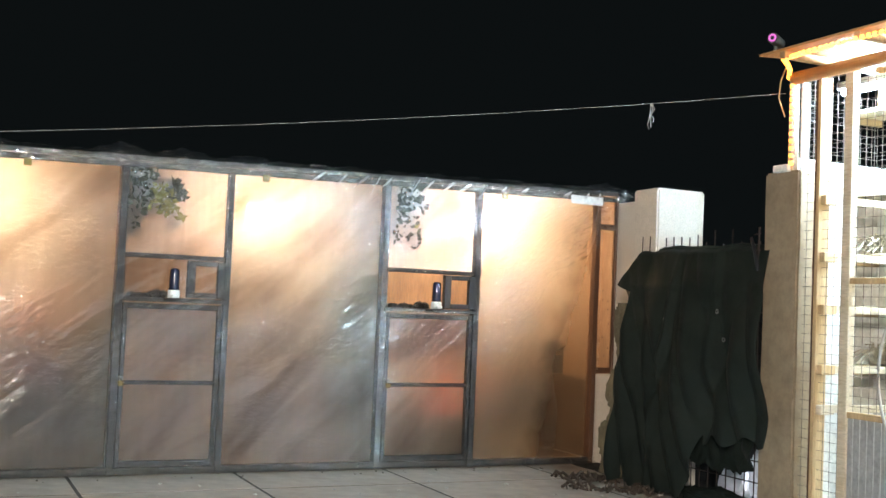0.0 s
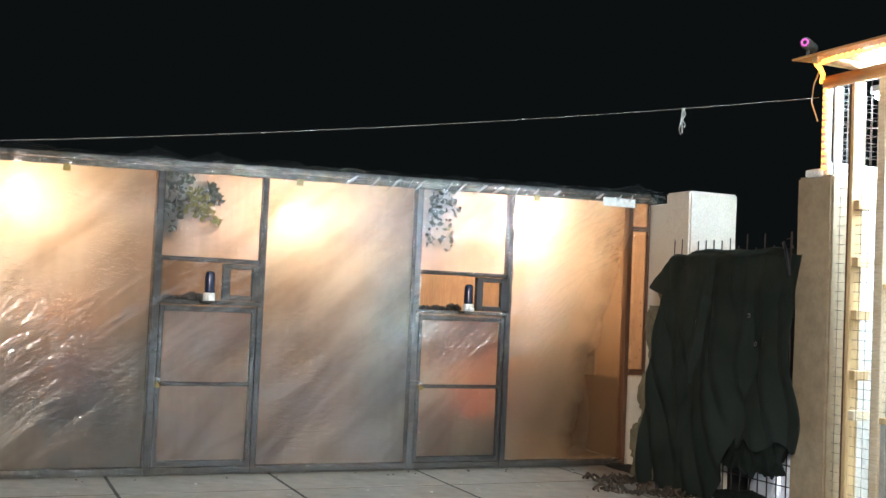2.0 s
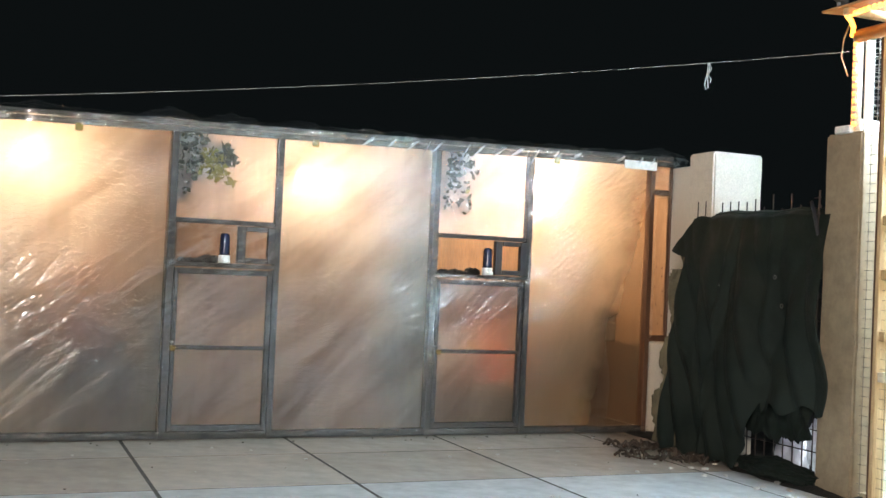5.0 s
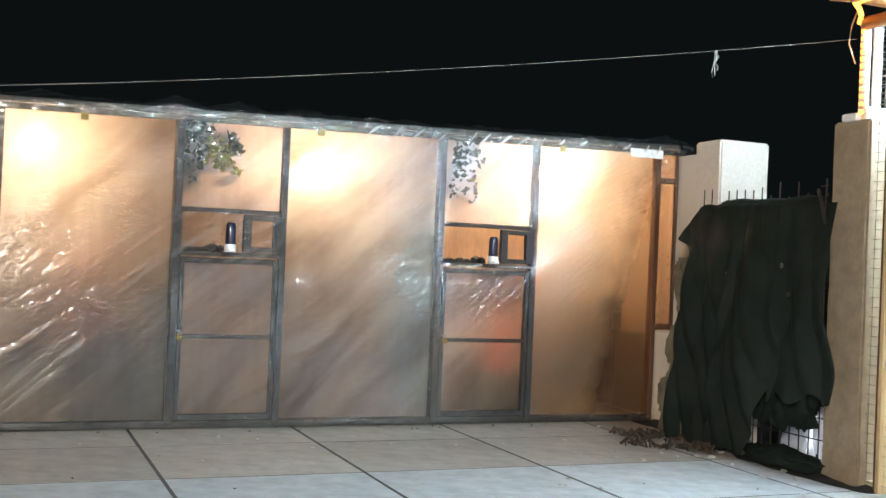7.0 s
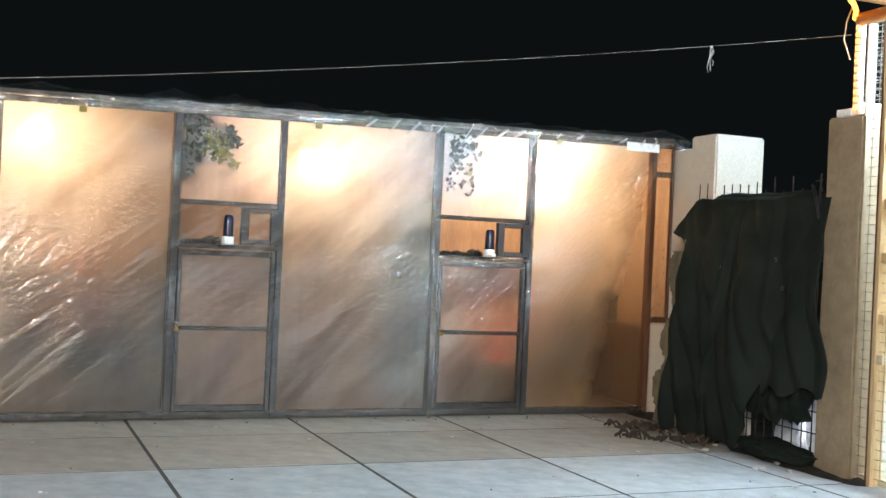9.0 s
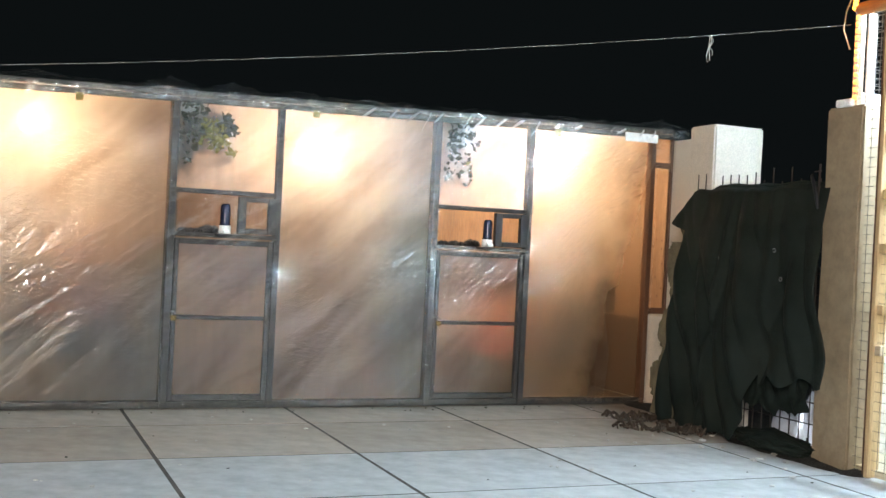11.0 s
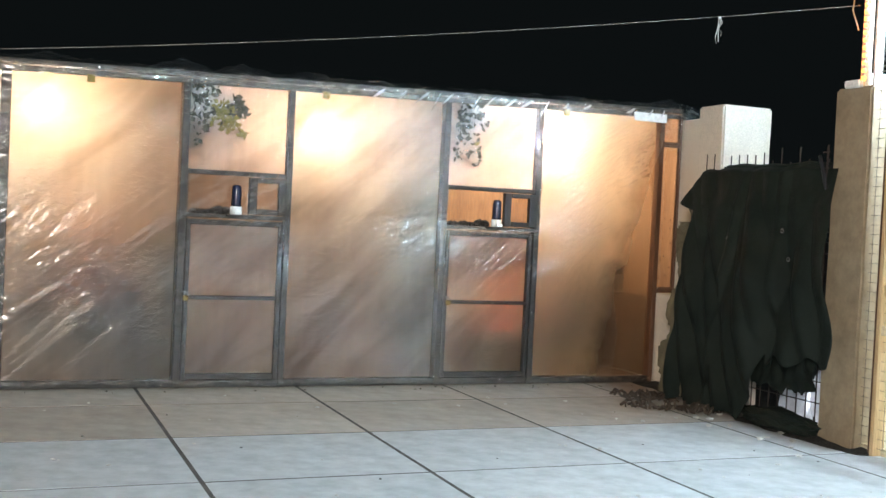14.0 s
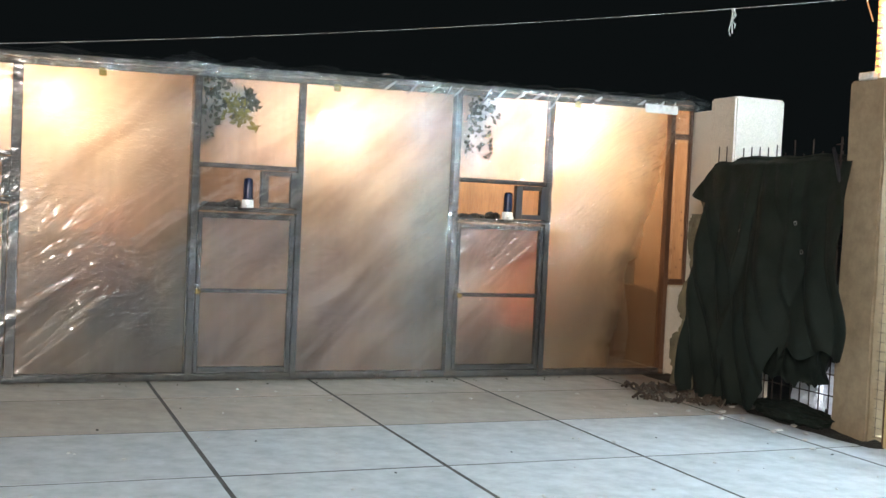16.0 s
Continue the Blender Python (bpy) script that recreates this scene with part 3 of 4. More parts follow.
nest_box(-0.7, 0.1, 0.15, 0.7, 0.03, 0.5, "brown wooden nest box standing in the aviary")
t = tagged(link_mesh("plank", box(1.42, 1.52, 0.88, 0.905, 0.03, 1.6), LOFTWHITE), "pale upright plank leaning on the back wall", "plank")


def feeder(x, y, z, r, h):
    t = thing("bird_feeder", "red plastic bird feeder on the aviary floor", "feeder", at=(x, y, z))
    part("hopper", lathe([(r * 0.75, 0.045), (r * 0.78, 0.06), (r * 0.78, h), (r * 0.5, h + 0.02)], 24), REDPLASTIC, t, "red hopper", True)
    part("tray", lathe([(r * 0.9, 0.0), (r, 0.008), (r, 0.04), (r * 0.8, 0.044)], 24), REDPLASTIC, t, "", True)


nest_box(2.24, 2.66, 0.09, 0.5, 0.03, 0.33, "low brown wooden box under the feeder")
feeder(2.43, 0.285, 0.343, 0.2, 0.25)

tagged(link_mesh("tub", lathe([(0.22, 0.0), (0.25, 0.02), (0.3, 0.34), (0.32, 0.35), (0.31, 0.36)], 28, (-0.28, 0.41, 0.513)), TERRACOTTA, True),
       "dull terracotta plastic tub standing on a nest box", "tub")

# olive sheets added inside against the partitions, for the shade on the plastic
def shadow_sheet(x0, x1, z0, z1, seed, label):
    def fn(u, v):
        x = x1 - (x1 - x0) * u
        return (x, 0.1 + 0.018 * n3(x * 9, seed, v * 2) + 0.01 * n3(x * 4, seed + 3, v * 5), z0 + (z1 - z0) * v)

    def keep(u, v):
        return u < 0.55 + 0.42 * math.sin(math.pi * min(max(v * 1.05, 0), 1)) + 0.22 * n3(u * 2, v * 4, seed) - 0.45 * max(v - 0.7, 0) / 0.3

    tagged(link_mesh("shadow_sheet", sheet(fn, 36, 90, keep), OLIVE, True), label, "netting", group="shade nets in the aviary")


shadow_sheet(1.5, 1.977, 0.12, 1.62, 3.0, "olive sheet added inside the aviary for the dark shade on the plastic")
shadow_sheet(0.0, 0.262, 0.06, 1.1, 8.0, "low olive sheet added inside the aviary for the dark shade on the plastic")

# ---- plastic sheet over the front ----
def wrinkle(x, z):
    """How far the sheet stands out towards the yard."""
    a = radians(38 + 14 * n3(x * 0.6, 2.0, z * 0.5))
    u, v = x * math.cos(a) + z * math.sin(a), -x * math.sin(a) + z * math.cos(a)
    slow = 0.5 + 0.9 * n3(x * 0.9, 7.0, z * 0.9)
    fold = abs(n3(u * 0.9, 3.0, v * 5.0)) * 0.022 * max(slow, 0.1)
    fold += abs(n3(u * 2.0, 5.0, v * 15.0)) * 0.008 * max(slow, 0.1)
    # creases fanning out from the tied corner over the second door
    dx, dz = x - 2.02, z - 2.02
    dist = math.hypot(dx, dz)
    ang = math.atan2(dz, dx)
    fan = math.exp(-(dist / 0.75) ** 2)
    fold += fan * 0.007 * abs(n3(ang * 5.5, 11.0, dist * 1.2))
    # crinkled patches
    for cx, cz, r, w in ((3.2, 1.54, 0.18, 3.6), (3.02, 1.42, 0.18, 2.4), (2.92, 1.1, 0.13, 3.0), (3.13, 1.1, 0.1, 2.8), (-0.8, 1.05, 0.36, 0.65), (-0.35, 0.72, 0.25, 0.6), (-0.78, 0.25, 0.2, 0.4), (1.85, 1.6, 0.3, 0.25), (2.1, 0.85, 0.4, 0.4), (0.5, 0.8, 0.2, 0.8),
                         (1.75, 1.3, 0.35, 0.4), (1.75, 0.8, 0.3, 0.5), (2.3, 0.95, 0.25, 0.6), (3.32, 1.64, 0.2, 3.2), (2.9, 1.7, 0.2, 1.5), (2.8, 0.8, 0.2, 1.2)):
        k = w * math.exp(-((x - cx) ** 2 + (z - cz) ** 2) / r ** 2)
        if k > 0.02:
            fold += k * (0.010 * abs(n3(u * 4.5, 21.0, v * 19)) + 0.008 * abs(n3(u * 14, 23.0, v * 36)))
    # drawn taut below the tied corner
    fold *= 1 - 0.45 * math.exp(-((x - 1.65) / 0.3) ** 2 - ((z - 1.62) / 0.32) ** 2)
    fold *= 1 - 0.65 * math.exp(-((x - 0.2) / 0.6) ** 2 - ((z - 0.35) / 0.4) ** 2)
    # vertical gathers along the top and the posts
    edge = math.exp(-((top_z(x) - z) / 0.10) ** 2)
    fold += edge * 0.014 * abs(n3(x * 7, 13.0, z * 4))
    for px in (-0.785, 1.955):
        fold += math.exp(-((x - px) / 0.12) ** 2) * 0.004 * abs(n3(x * 6, 17.0, z * 22))
    belly = 0.014 * math.sin(math.pi * min(max(z / 1.9, 0), 1))
    slack = 0.055 * max(1.1 - z, 0) / 1.1 * math.exp(-((x - 1.9) / 0.75) ** 2)
    return 0.02 + slack + fold + belly * (0.5 + 0.5 * n3(x * 1.4, 19.0, 0))


def film_point(u, v):
    x = X0 + (3.66 - X0) * u
    z = 0.03 + (top_z(x) + 0.02 - 0.03) * v
    return (x, -wrinkle(x, z), z)


def film_keep(u, v):
    """The sheet is cut away over the ledge and hatch of the second door, and its end hangs slack short of the corner."""
    x, _, z = film_point(u, v)
    if x > 3.30 + 0.36 * max(z - 0.87, 0) + 0.08 * n3(z * 2.1, 4, 0) and z < 1.8:
        return False
    return not (1.965 + 0.012 * n3(1, z * 9, 0) < x < 2.632 and 1.068 + 0.012 * n3(x * 11, 2, 0) < z < 1.335 + 0.02 * n3(x * 9, 5, 0))


plastic = tagged(link_mesh("plastic_sheet", sheet(film_point, 1000, 310, film_keep), SHEET, True),
                 "wrinkled clear plastic sheet stretched over the aviary front", "plastic sheet")


def fringe_point(u, v):
    x = X0 + (3.87 - X0) * u
    lively = 1.7 if x > 1.3 else 0.7
    rise = 0.094 + 0.085 * abs(n3(x * 2.6, 1, 0)) + 0.035 * abs(n3(x * 8, 4, 0)) + 0.006 * n3(x * 31, 9, 0)
    y = -0.058 + 0.16 * max(v - 0.35, 0) - 0.035 * lively * abs(n3(x * 9, 6, v * 2)) + 0.014 * n3(x * 6, 3, v * 4) + 0.012 * lively * abs(n3(x * 24, 7, v * 3))
    z = top_z(x) - 0.045 + rise * math.sin(min(v * 2.1, 1.75)) + 0.010 * n3(x * 11, 2, v * 4)
    return (x + 0.014 * n3(x * 11, 8, v * 3), y, z)


part("gathered_edge", sheet(fringe_point, 900, 14), FRINGE, plastic, "crumpled plastic folded over the roof edge", True)


def hem_point(u, v):
    x = X0 + (3.64 - X0) * u
    r = 0.5 + abs(n3(x * 9, 1, v * 3)) + 0.5 * n3(x * 31, 4, v * 4)
    return (x, -0.016 - 0.045 * math.sin(v * 3.0) * r, 0.002 + 0.055 * (1 - v) + 0.012 * r * math.sin(v * 6.0) ** 2)


def tuck_point(u, v):
    x = 1.962 + 0.675 * u
    return (x, -0.045 - 0.02 * abs(n3(x * 15, 1, v * 3)) - 0.014 * math.sin(v * 3.1), 1.03 + 0.045 * v + 0.008 * n3(x * 23, 4, v * 3))


part("tucked_edge", sheet(tuck_point, 120, 8), FRINGE, plastic, "crumpled plastic tucked along the ledge", True)


def cut_edge(px, z0, z1, seed):
    """The ruffled edge where the sheet was cut along a post."""
    def fn(u, v):
        z = z0 + (z1 - z0) * u
        r = abs(n3(z * 9, seed, v * 2)) + 0.5 * abs(n3(z * 27, seed + 2, v * 3))
        return (px + 0.034 * (v - 0.5) * (0.7 + r) + 0.008 * n3(z * 6, seed, 1), -0.006 - 0.05 * math.sin(v * 3.1) * (0.25 + r), z)
    part("cut_edge", sheet(fn, 160, 8), FRINGE, plastic, "ruffled cut edge of the plastic along a post", True)


cut_edge(2.645, 1.09, 1.93, 3.0)
cut_edge(1.948, 0.3, 1.06, 7.0)
# pleats pulled tight under the roof edge
for x, w, h in ((1.42, 0.07, 0.03), (1.58, 0.06, 0.035), (1.72, 0.08, 0.04), (1.82, 0.05, 0.06), (1.9, 0.06, 0.035), (2.1, 0.06, 0.06), (2.2, 0.07, 0.04), (2.35, 0.08, 0.035), (2.48, 0.08, 0.03), (2.62, 0.05, 0.05),
                (2.78, 0.05, 0.03), (2.95, 0.07, 0.025), (3.3, 0.08, 0.03), (3.46, 0.05, 0.035), (3.56, 0.04, 0.04)):
    z = top_z(x) - 0.012
    if x < 2.7:
        w, h = w * 1.5, h * 2.0

    def fn(u, v, x=x, w=w, h=h, z=z):
        bend = math.sin(u * 2.6)
        wide = 0.03 * math.sin(math.pi * min(max(u, 0.02), 0.98)) * (v - 0.5)
        return (x + w * (0.5 - u) + 0.012 * bend + wide * 0.35, -0.068 - 0.012 * math.sin(v * 3.1) - 0.01 * bend, z + 0.022 - h * u * u - 0.012 * bend + wide)
    part("pleat", sheet(fn, 14, 6), CURL, plastic, "tight shiny pleat of plastic", True)
part("bottom_hem", sheet(hem_point, 900, 10), FRINGE, plastic, "crumpled plastic hem on the slabs", True)


def corner_point(u, v):
    z = 0.06 + 1.9 * v
    return (3.635 + 0.2 * u * (1 if z > 0.68 else 0.06), -0.012 - 0.012 * abs(n3(u * 5, 3, z * 12)) - 0.01 * math.sin(u * 3.1), z)


part("corner_flap", sheet(corner_point, 10, 120, lambda u, v: v > 0.86 or u < 0.1), FRINGE, plastic, "", True)

# ---- string across the yard ----
cord = thing("washing_line", "thin white cord strung across the yard with a knotted end", "cord", at=(0, 0, 0))
def cord_z(x):
    return 1.898 + 0.1035 * x + 0.0085 * x * x


def cord_y(x):
    return -2.2 + (3.36 - x) * 0.2686


part("line", tube([(x, cord_y(x), cord_z(x)) for x in [3.36 - 0.1 * k for k in range(66)]], 0.001, 5), ROPEWHITE, cord, "", True)
kx = 2.62
ky, kz = cord_y(kx), cord_z(kx)
for dx, ln in ((0.0, 0.13), (0.012, 0.10), (-0.012, 0.14)):
    part("loose_end", tube([(kx + dx * 0.3, ky, kz), (kx + dx + 0.004, ky - 0.004, kz - 0.03), (kx + dx * 0.2 - 0.006, ky, kz - 0.06), (kx + dx * 1.6, ky + 0.004, kz - ln * 0.8), (kx + dx, ky, kz - ln)], 0.0022, 5), ROPEWHITE, cord, "", True)
bm = bmesh.new()
bmesh.ops.create_icosphere(bm, subdivisions=2, radius=0.008, matrix=Matrix.Translation((kx, ky, kz - 0.005)))
part("knot", bm, ROPEWHITE, cord, "", True)
tagged(link_mesh("line_post", box(-3.22, -3.14, cord_y(-3.18) - 0.04, cord_y(-3.18) + 0.04, -0.02, 2.0), PINE), "plain timber post holding the cord", "post")

# ---- gate of welded rods ----
gate = thing("gate", "rusty welded rod gate hidden under dark cloth", "gate", at=(0, 0, 0))
GX = 3.47
for k in range(13):
    y = -1.03 - 0.08 * k
    h = (1.60 if k < 5 else 1.555) + 0.02 * n3(k * 3.1, 1, 1) + (0.07 if k in (6, 8) else 0)
    part("rod", rod(bmesh.new(), (GX, y, 0.05), (GX + 0.01 * n3(k, 5, 2), y + 0.012 * n3(k, 9, 2), h), 0.004), RUST, gate)
for y in (-0.87, -0.95):
    part("rod", rod(bmesh.new(), (3.398, y, 1.3), (3.398, y - 0.006, 1.61), 0.0035), RUST, gate)
for k in range(13):
    z = 0.06 + 0.12 * k
    part("cross_rod", rod(bmesh.new(), (GX + 0.008, -1.015, z), (GX + 0.008, -2.01, z + 0.004), 0.0035), RUST, gate)
# the free end of the mesh stands off beside the pillar, with cut stubs
part("end_rod", tube([(3.385, -1.985, 0.9), (3.383, -1.99, 1.3), (3.38, -2.0, 1.62)], 0.006, 6), RUST, gate)
for k in range(8):
    z = 0.95 + 0.09 * k
    part("stub", rod(bmesh.new(), (3.384, -1.955, z), (3.38, -2.012, z + 0.003), 0.0035), RUST, gate)


# ---- cloth over the gate ----
def tarp_low(u):
    """How far down the cloth hangs, as a share of the full drop."""
    if u < 0.56:
        return 0.985 + 0.008 * math.sin(u * 37)
    return 0.985 - (u - 0.56) * 2.6 if u < 0.665 else 0.75 - 0.10 * (u - 0.66) + 0.02 * math.sin(u * 40)


def tarp_side(v):
    """Where the free edge beside the aviary runs: a pulled-out corner above, a straighter hem below."""
    if v < 0.165:
        return 0.17 - 1.0 * v
    if v < 0.19:
        return 0.005 + 4.6 * (v - 0.165)
    return 0.12 - 0.10 * (v - 0.19) + 0.02 * n3(3, v * 5, 1)


def tarp_point(a, b):
    """a along the gate from the aviary end to the far pillar, b from the top down."""
    v = b * tarp_low(a)
    u = tarp_side(v) + (1 - tarp_side(v)) * a
    z = 1.545 - 1.535 * v
    y = -0.66 - 1.41 * u - 0.07 * u ** 4 * math.exp(-((v - 0.62) / 0.14) ** 2) + 0.02 * max(v - 0.5, 0) * (1 - u) - 0.10 * u ** 3 * min(v * 1.6, 1)
    folds = 0.13 * abs(n3(u * 4.0 + 0.9 * v, 2.0, v * 0.9)) + 0.07 * abs(n3(u * 9 - v * 2.4, 4.0, v * 1.6)) + 0.012 * n3(u * 7 + 3, 6.0, v * 5)
    folds += 0.028 * math.exp(-((u - 0.46 + 0.13 * v) / 0.018) ** 2) + 0.022 * math.exp(-((u - 0.70 - 0.08 * v) / 0.025) ** 2)
    x = 3.40 - folds * (0.2 + 1.0 * min(v * 2.2, 1)) - 0.05 * v * v - 0.04 * min(v * 6, 1)
    if v < 0.03:
        x += 0.07 * (0.03 - v) / 0.03
    z += (0.016 * n3(u * 7, 9, 0) - 0.012 * u) * (1 - v)
    return (x, y, z)


cloth = link_mesh("gate_cover", sheet(tarp_point, 150, 170), CLOTH, True)
mod = cloth.modifiers.new("thickness", "SOLIDIFY")
mod.thickness, mod.offset = 0.003, 0
tagged(cloth, "dark green cloth hanging in long folds over the gate", "cloth cover")


def ragged_point(u, v):
    z = 1.27 - 1.22 * v
    y = -0.585 - 0.36 * u + 0.05 * n3(2, v * 4, 0) + 0.06 * v
    x = 3.39 - 0.045 * abs(n3(u * 9, 3, v * 4)) - 0.03 * n3(u * 20, 5, v * 12) - 0.1 * v * v
    return (x, y, z)


rag = link_mesh("net_cloth", sheet(ragged_point, 120, 280, lambda u, v: u > 0.18 + 0.3 * n3(1, v * 7, 4) + 0.10 * math.sin(v * 21) + 0.25 * (v < 0.08)), OLIVE, True)
tagged(rag, "ragged olive netting hanging behind the dark cloth", "netting")


def drop_point(u, v):
    z = 0.60 - 0.42 * v * (0.85 + 0.35 * n3(u * 3.5, 1, 5) + 0.1 * n3(u * 11, 1, 5))
    return (3.375 - 0.05 * abs(n3(u * 5, 2, v * 2)) - 0.008 * n3(u * 12, 7, v * 6), -1.46 - 0.56 * u, z + 0.02 * n3(u * 9, 1, 0))


rag2 = link_mesh("net_cloth", sheet(drop_point, 60, 50), CLOTH, True)
tagged(rag2, "loose flap of dark netting low on the gate", "netting")

part("top_hem", tube([tarp_point(k / 60, 0.012) for k in range(61)], 0.007, 6), CLOTH, cloth, "", True)
strap = tube([(3.40, -1.93, 1.56), (3.372, -1.96, 1.52), (3.368, -1.985, 1.45), (3.366, -2.005, 1.38), (3.37, -1.99, 1.33)], 0.014, 6)
for v in strap.verts:
    v.co.x = 3.375 + (v.co.x - 3.375) * 0.4
tagged(link_mesh("strap", strap, NAVY, True), "short navy blue strap tied to the gate", "strap")
for y, z in ((-1.73, 1.14), (-1.8, 0.98), (-1.24, 1.08)):
    u = (-0.66 - y) / 1.36
    eye = tarp_point(u, (1.545 - z) / 1.535)
    bm = bmesh.new()
    m = Matrix.Translation((eye[0] - 0.012, y, z)) @ Euler((0, radians(90), 0)).to_matrix().to_4x4()
    ring = tube([m @ Vector((0.011 * math.cos(a), 0.011 * math.sin(a), 0)) for a in [k * 0.5236 for k in range(13)]], 0.0025, 5)
    bm.free()
    part("eyelet", ring, STEEL, cloth, "small metal eyelet", True)


# pale plastic lying behind the foot of the gate
def crumple(name, cx, cy, cz, sx, sy, sz, material, label, category, seed):
    bm = bmesh.new()
    bmesh.ops.create_icosphere(bm, subdivisions=4, radius=1)
    for v in bm.verts:
        p = v.co.copy()
        k = 1 + 0.35 * n3(p.x * 2 + seed, p.y * 2, p.z * 2) + 0.22 * abs(n3(p.x * 6, p.y * 6 + seed, p.z * 6))
        v.co = Vector((cx + sx * p.x * k, cy + sy * p.y * k, max(cz + sz * p.z * k, cz - sz * 0.95)))
    return tagged(link_mesh(name, bm, material), label, category)


crumple("plastic_bag", 3.72, -1.46, 0.09, 0.07, 0.1, 0.15, BAG, "crumpled white plastic bag behind the gate", "bag", 2)
crumple("plastic_bag", 3.72, -1.72, 0.16, 0.09, 0.08, 0.15, BAG, "crumpled white plastic bag behind the gate", "bag", 5)
crumple("plastic_bag", 3.78, -1.93, 0.13, 0.08, 0.07, 0.12, BAG, "crumpled white plastic bag behind the gate", "bag", 8)
# added lamp, itself out of view, that brightens the bags behind the gate
lamp = thing("bag_fill_lamp", "small white lamp added behind the gate foot to brighten the bags", "work lamp", at=(3.86, -1.66, -0.02))
part("housing", box(-0.03, 0.03, -0.09, 0.09, 0.0, 0.24, 0.01), GREYMETAL, lamp)
part("lens", box(-0.036, -0.0305, -0.075, 0.075, 0.06, 0.22, 0.002), glow("white_lamp", (0.85, 0.92, 1.0), 14.0), lamp, "glowing white lens")
crumple("netting_roll", 3.36, -1.72, 0.055, 0.09, 0.3, 0.062, CLOTH, "dark bundled netting at the foot of the gate", "netting", 11)


# torn rags on the slabs beside the cloth
def rags(name, x0, y0, x1, y1, count, seed, size):
    rng = random.Random(seed)
    bm = bmesh.new()
    for k in range(count):
        s = rng.random()
        x, y = x0 + (x1 - x0) * s + rng.uniform(-0.05, 0.05), y0 + (y1 - y0) * s + rng.uniform(-0.05, 0.05)
        a = rng.uniform(0, 6.28)
        pts = []
        for q in range(6):
            pts.append((x + size * 0.3 * q * math.cos(a), y + size * 0.3 * q * math.sin(a), 0.008 + 0.06 * rng.random() * (1 - abs(q - 2.5) / 3)))
            a += rng.uniform(-0.8, 0.8)
        tube(pts, rng.uniform(0.004, 0.011), 5, bm)
    tagged(link_mesh(name, bm, RAG), "torn brown rag scraps lying on the slabs", "rags", kind="stuff")


rags("rag_scraps", 3.06, -0.62, 3.26, -0.74, 30, 3, 0.06)
rags("rag_scraps", 2.9, -0.98, 3.3, -1.2, 34, 4, 0.06)

# ---- the lit loft ----
loft = thing("pigeon_loft", "brightly lit timber bird loft with wire front", "bird loft", at=(0, 0, 0))
part("north_wall", box(3.565, 4.26, -2.03, -2.01, 0.0, 2.03, 0), LOFTWHITE, loft, "white boarded end wall")
part("wire_mesh", grid_wires("y", -2.02, 3.565, 4.24, 2.03, 2.44, 0.045, 0.0011), DULLWIRE, loft, "bright welded wire mesh")
part("back_wall", box(4.24, 4.26, -8.4, -2.032, 0.0, 2.02, 0), LOFTWHITE, loft, "white boarded back wall")
part("back_rail", box(4.22, 4.26, -8.4, -2.032, 2.40, 2.5), PINE, loft)
part("loft_floor", box(3.45, 4.24, -8.4, -2.032, 0.0, 0.04, 0), PALE, loft)
part("far_wall", box(3.42, 4.26, -8.42, -8.402, 0.0, 2.5, 0), LOFTWHITE, loft)
part("wire_mesh", grid_wires("x", 4.235, -4.0, -2.04, 2.03, 2.4, 0.045, 0.0011), DULLWIRE, loft, "bright welded wire mesh")
b = box(3.08, 4.42, -8.5, -2.3, 2.488, 2.5, 0.002)
for v in b.verts:
    v.co.z += 0.06 * (v.co.x - 3.1)
roof = part("roof", b, ORANGEWOOD, loft, "thin boarded roof with overhanging eave")
for y in (-2.45, -2.95, -3.45, -3.95, -4.45, -4.95, -5.6, -6.3, -7.0, -7.7):
    part("rafter", box(3.1, 4.3, y - 0.02, y + 0.02, 2.455, 2.495), PINE, loft)
bm = rod(bmesh.new(), (3.40, -2.22, 2.425), (3.40, -8.4, 2.425), 0.035, 14)
part("front_beam", bm, ORANGEWOOD, loft, "round varnished front beam", True)
part("corner_post", box(3.40, 3.44, -2.225, -2.185, 1.92, 2.44), PALE, loft)
part("white_board", box(3.42, 3.47, -2.27, -2.255, 1.92, 2.40, 0.002), LOFTWHITE, loft)
part("post", box(3.395, 3.475, -2.43, -2.405, 0.0, 2.40, 0.003), PINE, loft, "thick pine post with shelf ends let in")
part("post", box(3.415, 3.428, -2.39, -2.372, 0.0, 2.40, 0.003), BROWNWOOD, loft)
part("post", box(3.40, 3.445, -2.645, -2.59, 0.0, 2.40, 0.003), PALE, loft, "slim pale door stile")
for y in (-3.35, -3.45, -4.3, -5.2, -6.1, -7.0, -7.9):
    part("post", box(3.40, 3.445, y - 0.03, y + 0.03, 0.0, 2.40, 0.003), PALE, loft)
part("front_rail", box(3.402, 3.44, -3.32, -2.646, 1.305, 1.335), PINE, loft)
part("front_rail", box(3.402, 3.44, -3.32, -2.646, 0.63, 0.662), PINE, loft)
part("front_panel", box(3.415, 3.43, -3.32, -2.646, 0.03, 0.629, 0), GREYMETAL, loft, "grey ribbed lower front panel")
for k in range(14):
    y = -2.68 - 0.045 * k
    part("rib", box(3.408, 3.4145, y - 0.004, y + 0.004, 0.03, 0.629, 0.001), GREYMETAL, loft)
part("wire_mesh", grid_wires("x", 3.422, -3.32, -2.30, 0.04, 2.4, 0.05, 0.0009), DULLWIRE, loft, "welded wire front")
part("wire_mesh", grid_wires("x", 3.42, -7.9, -3.46, 0.04, 2.4, 0.05, 0.0009), DULLWIRE, loft, "welded wire front")
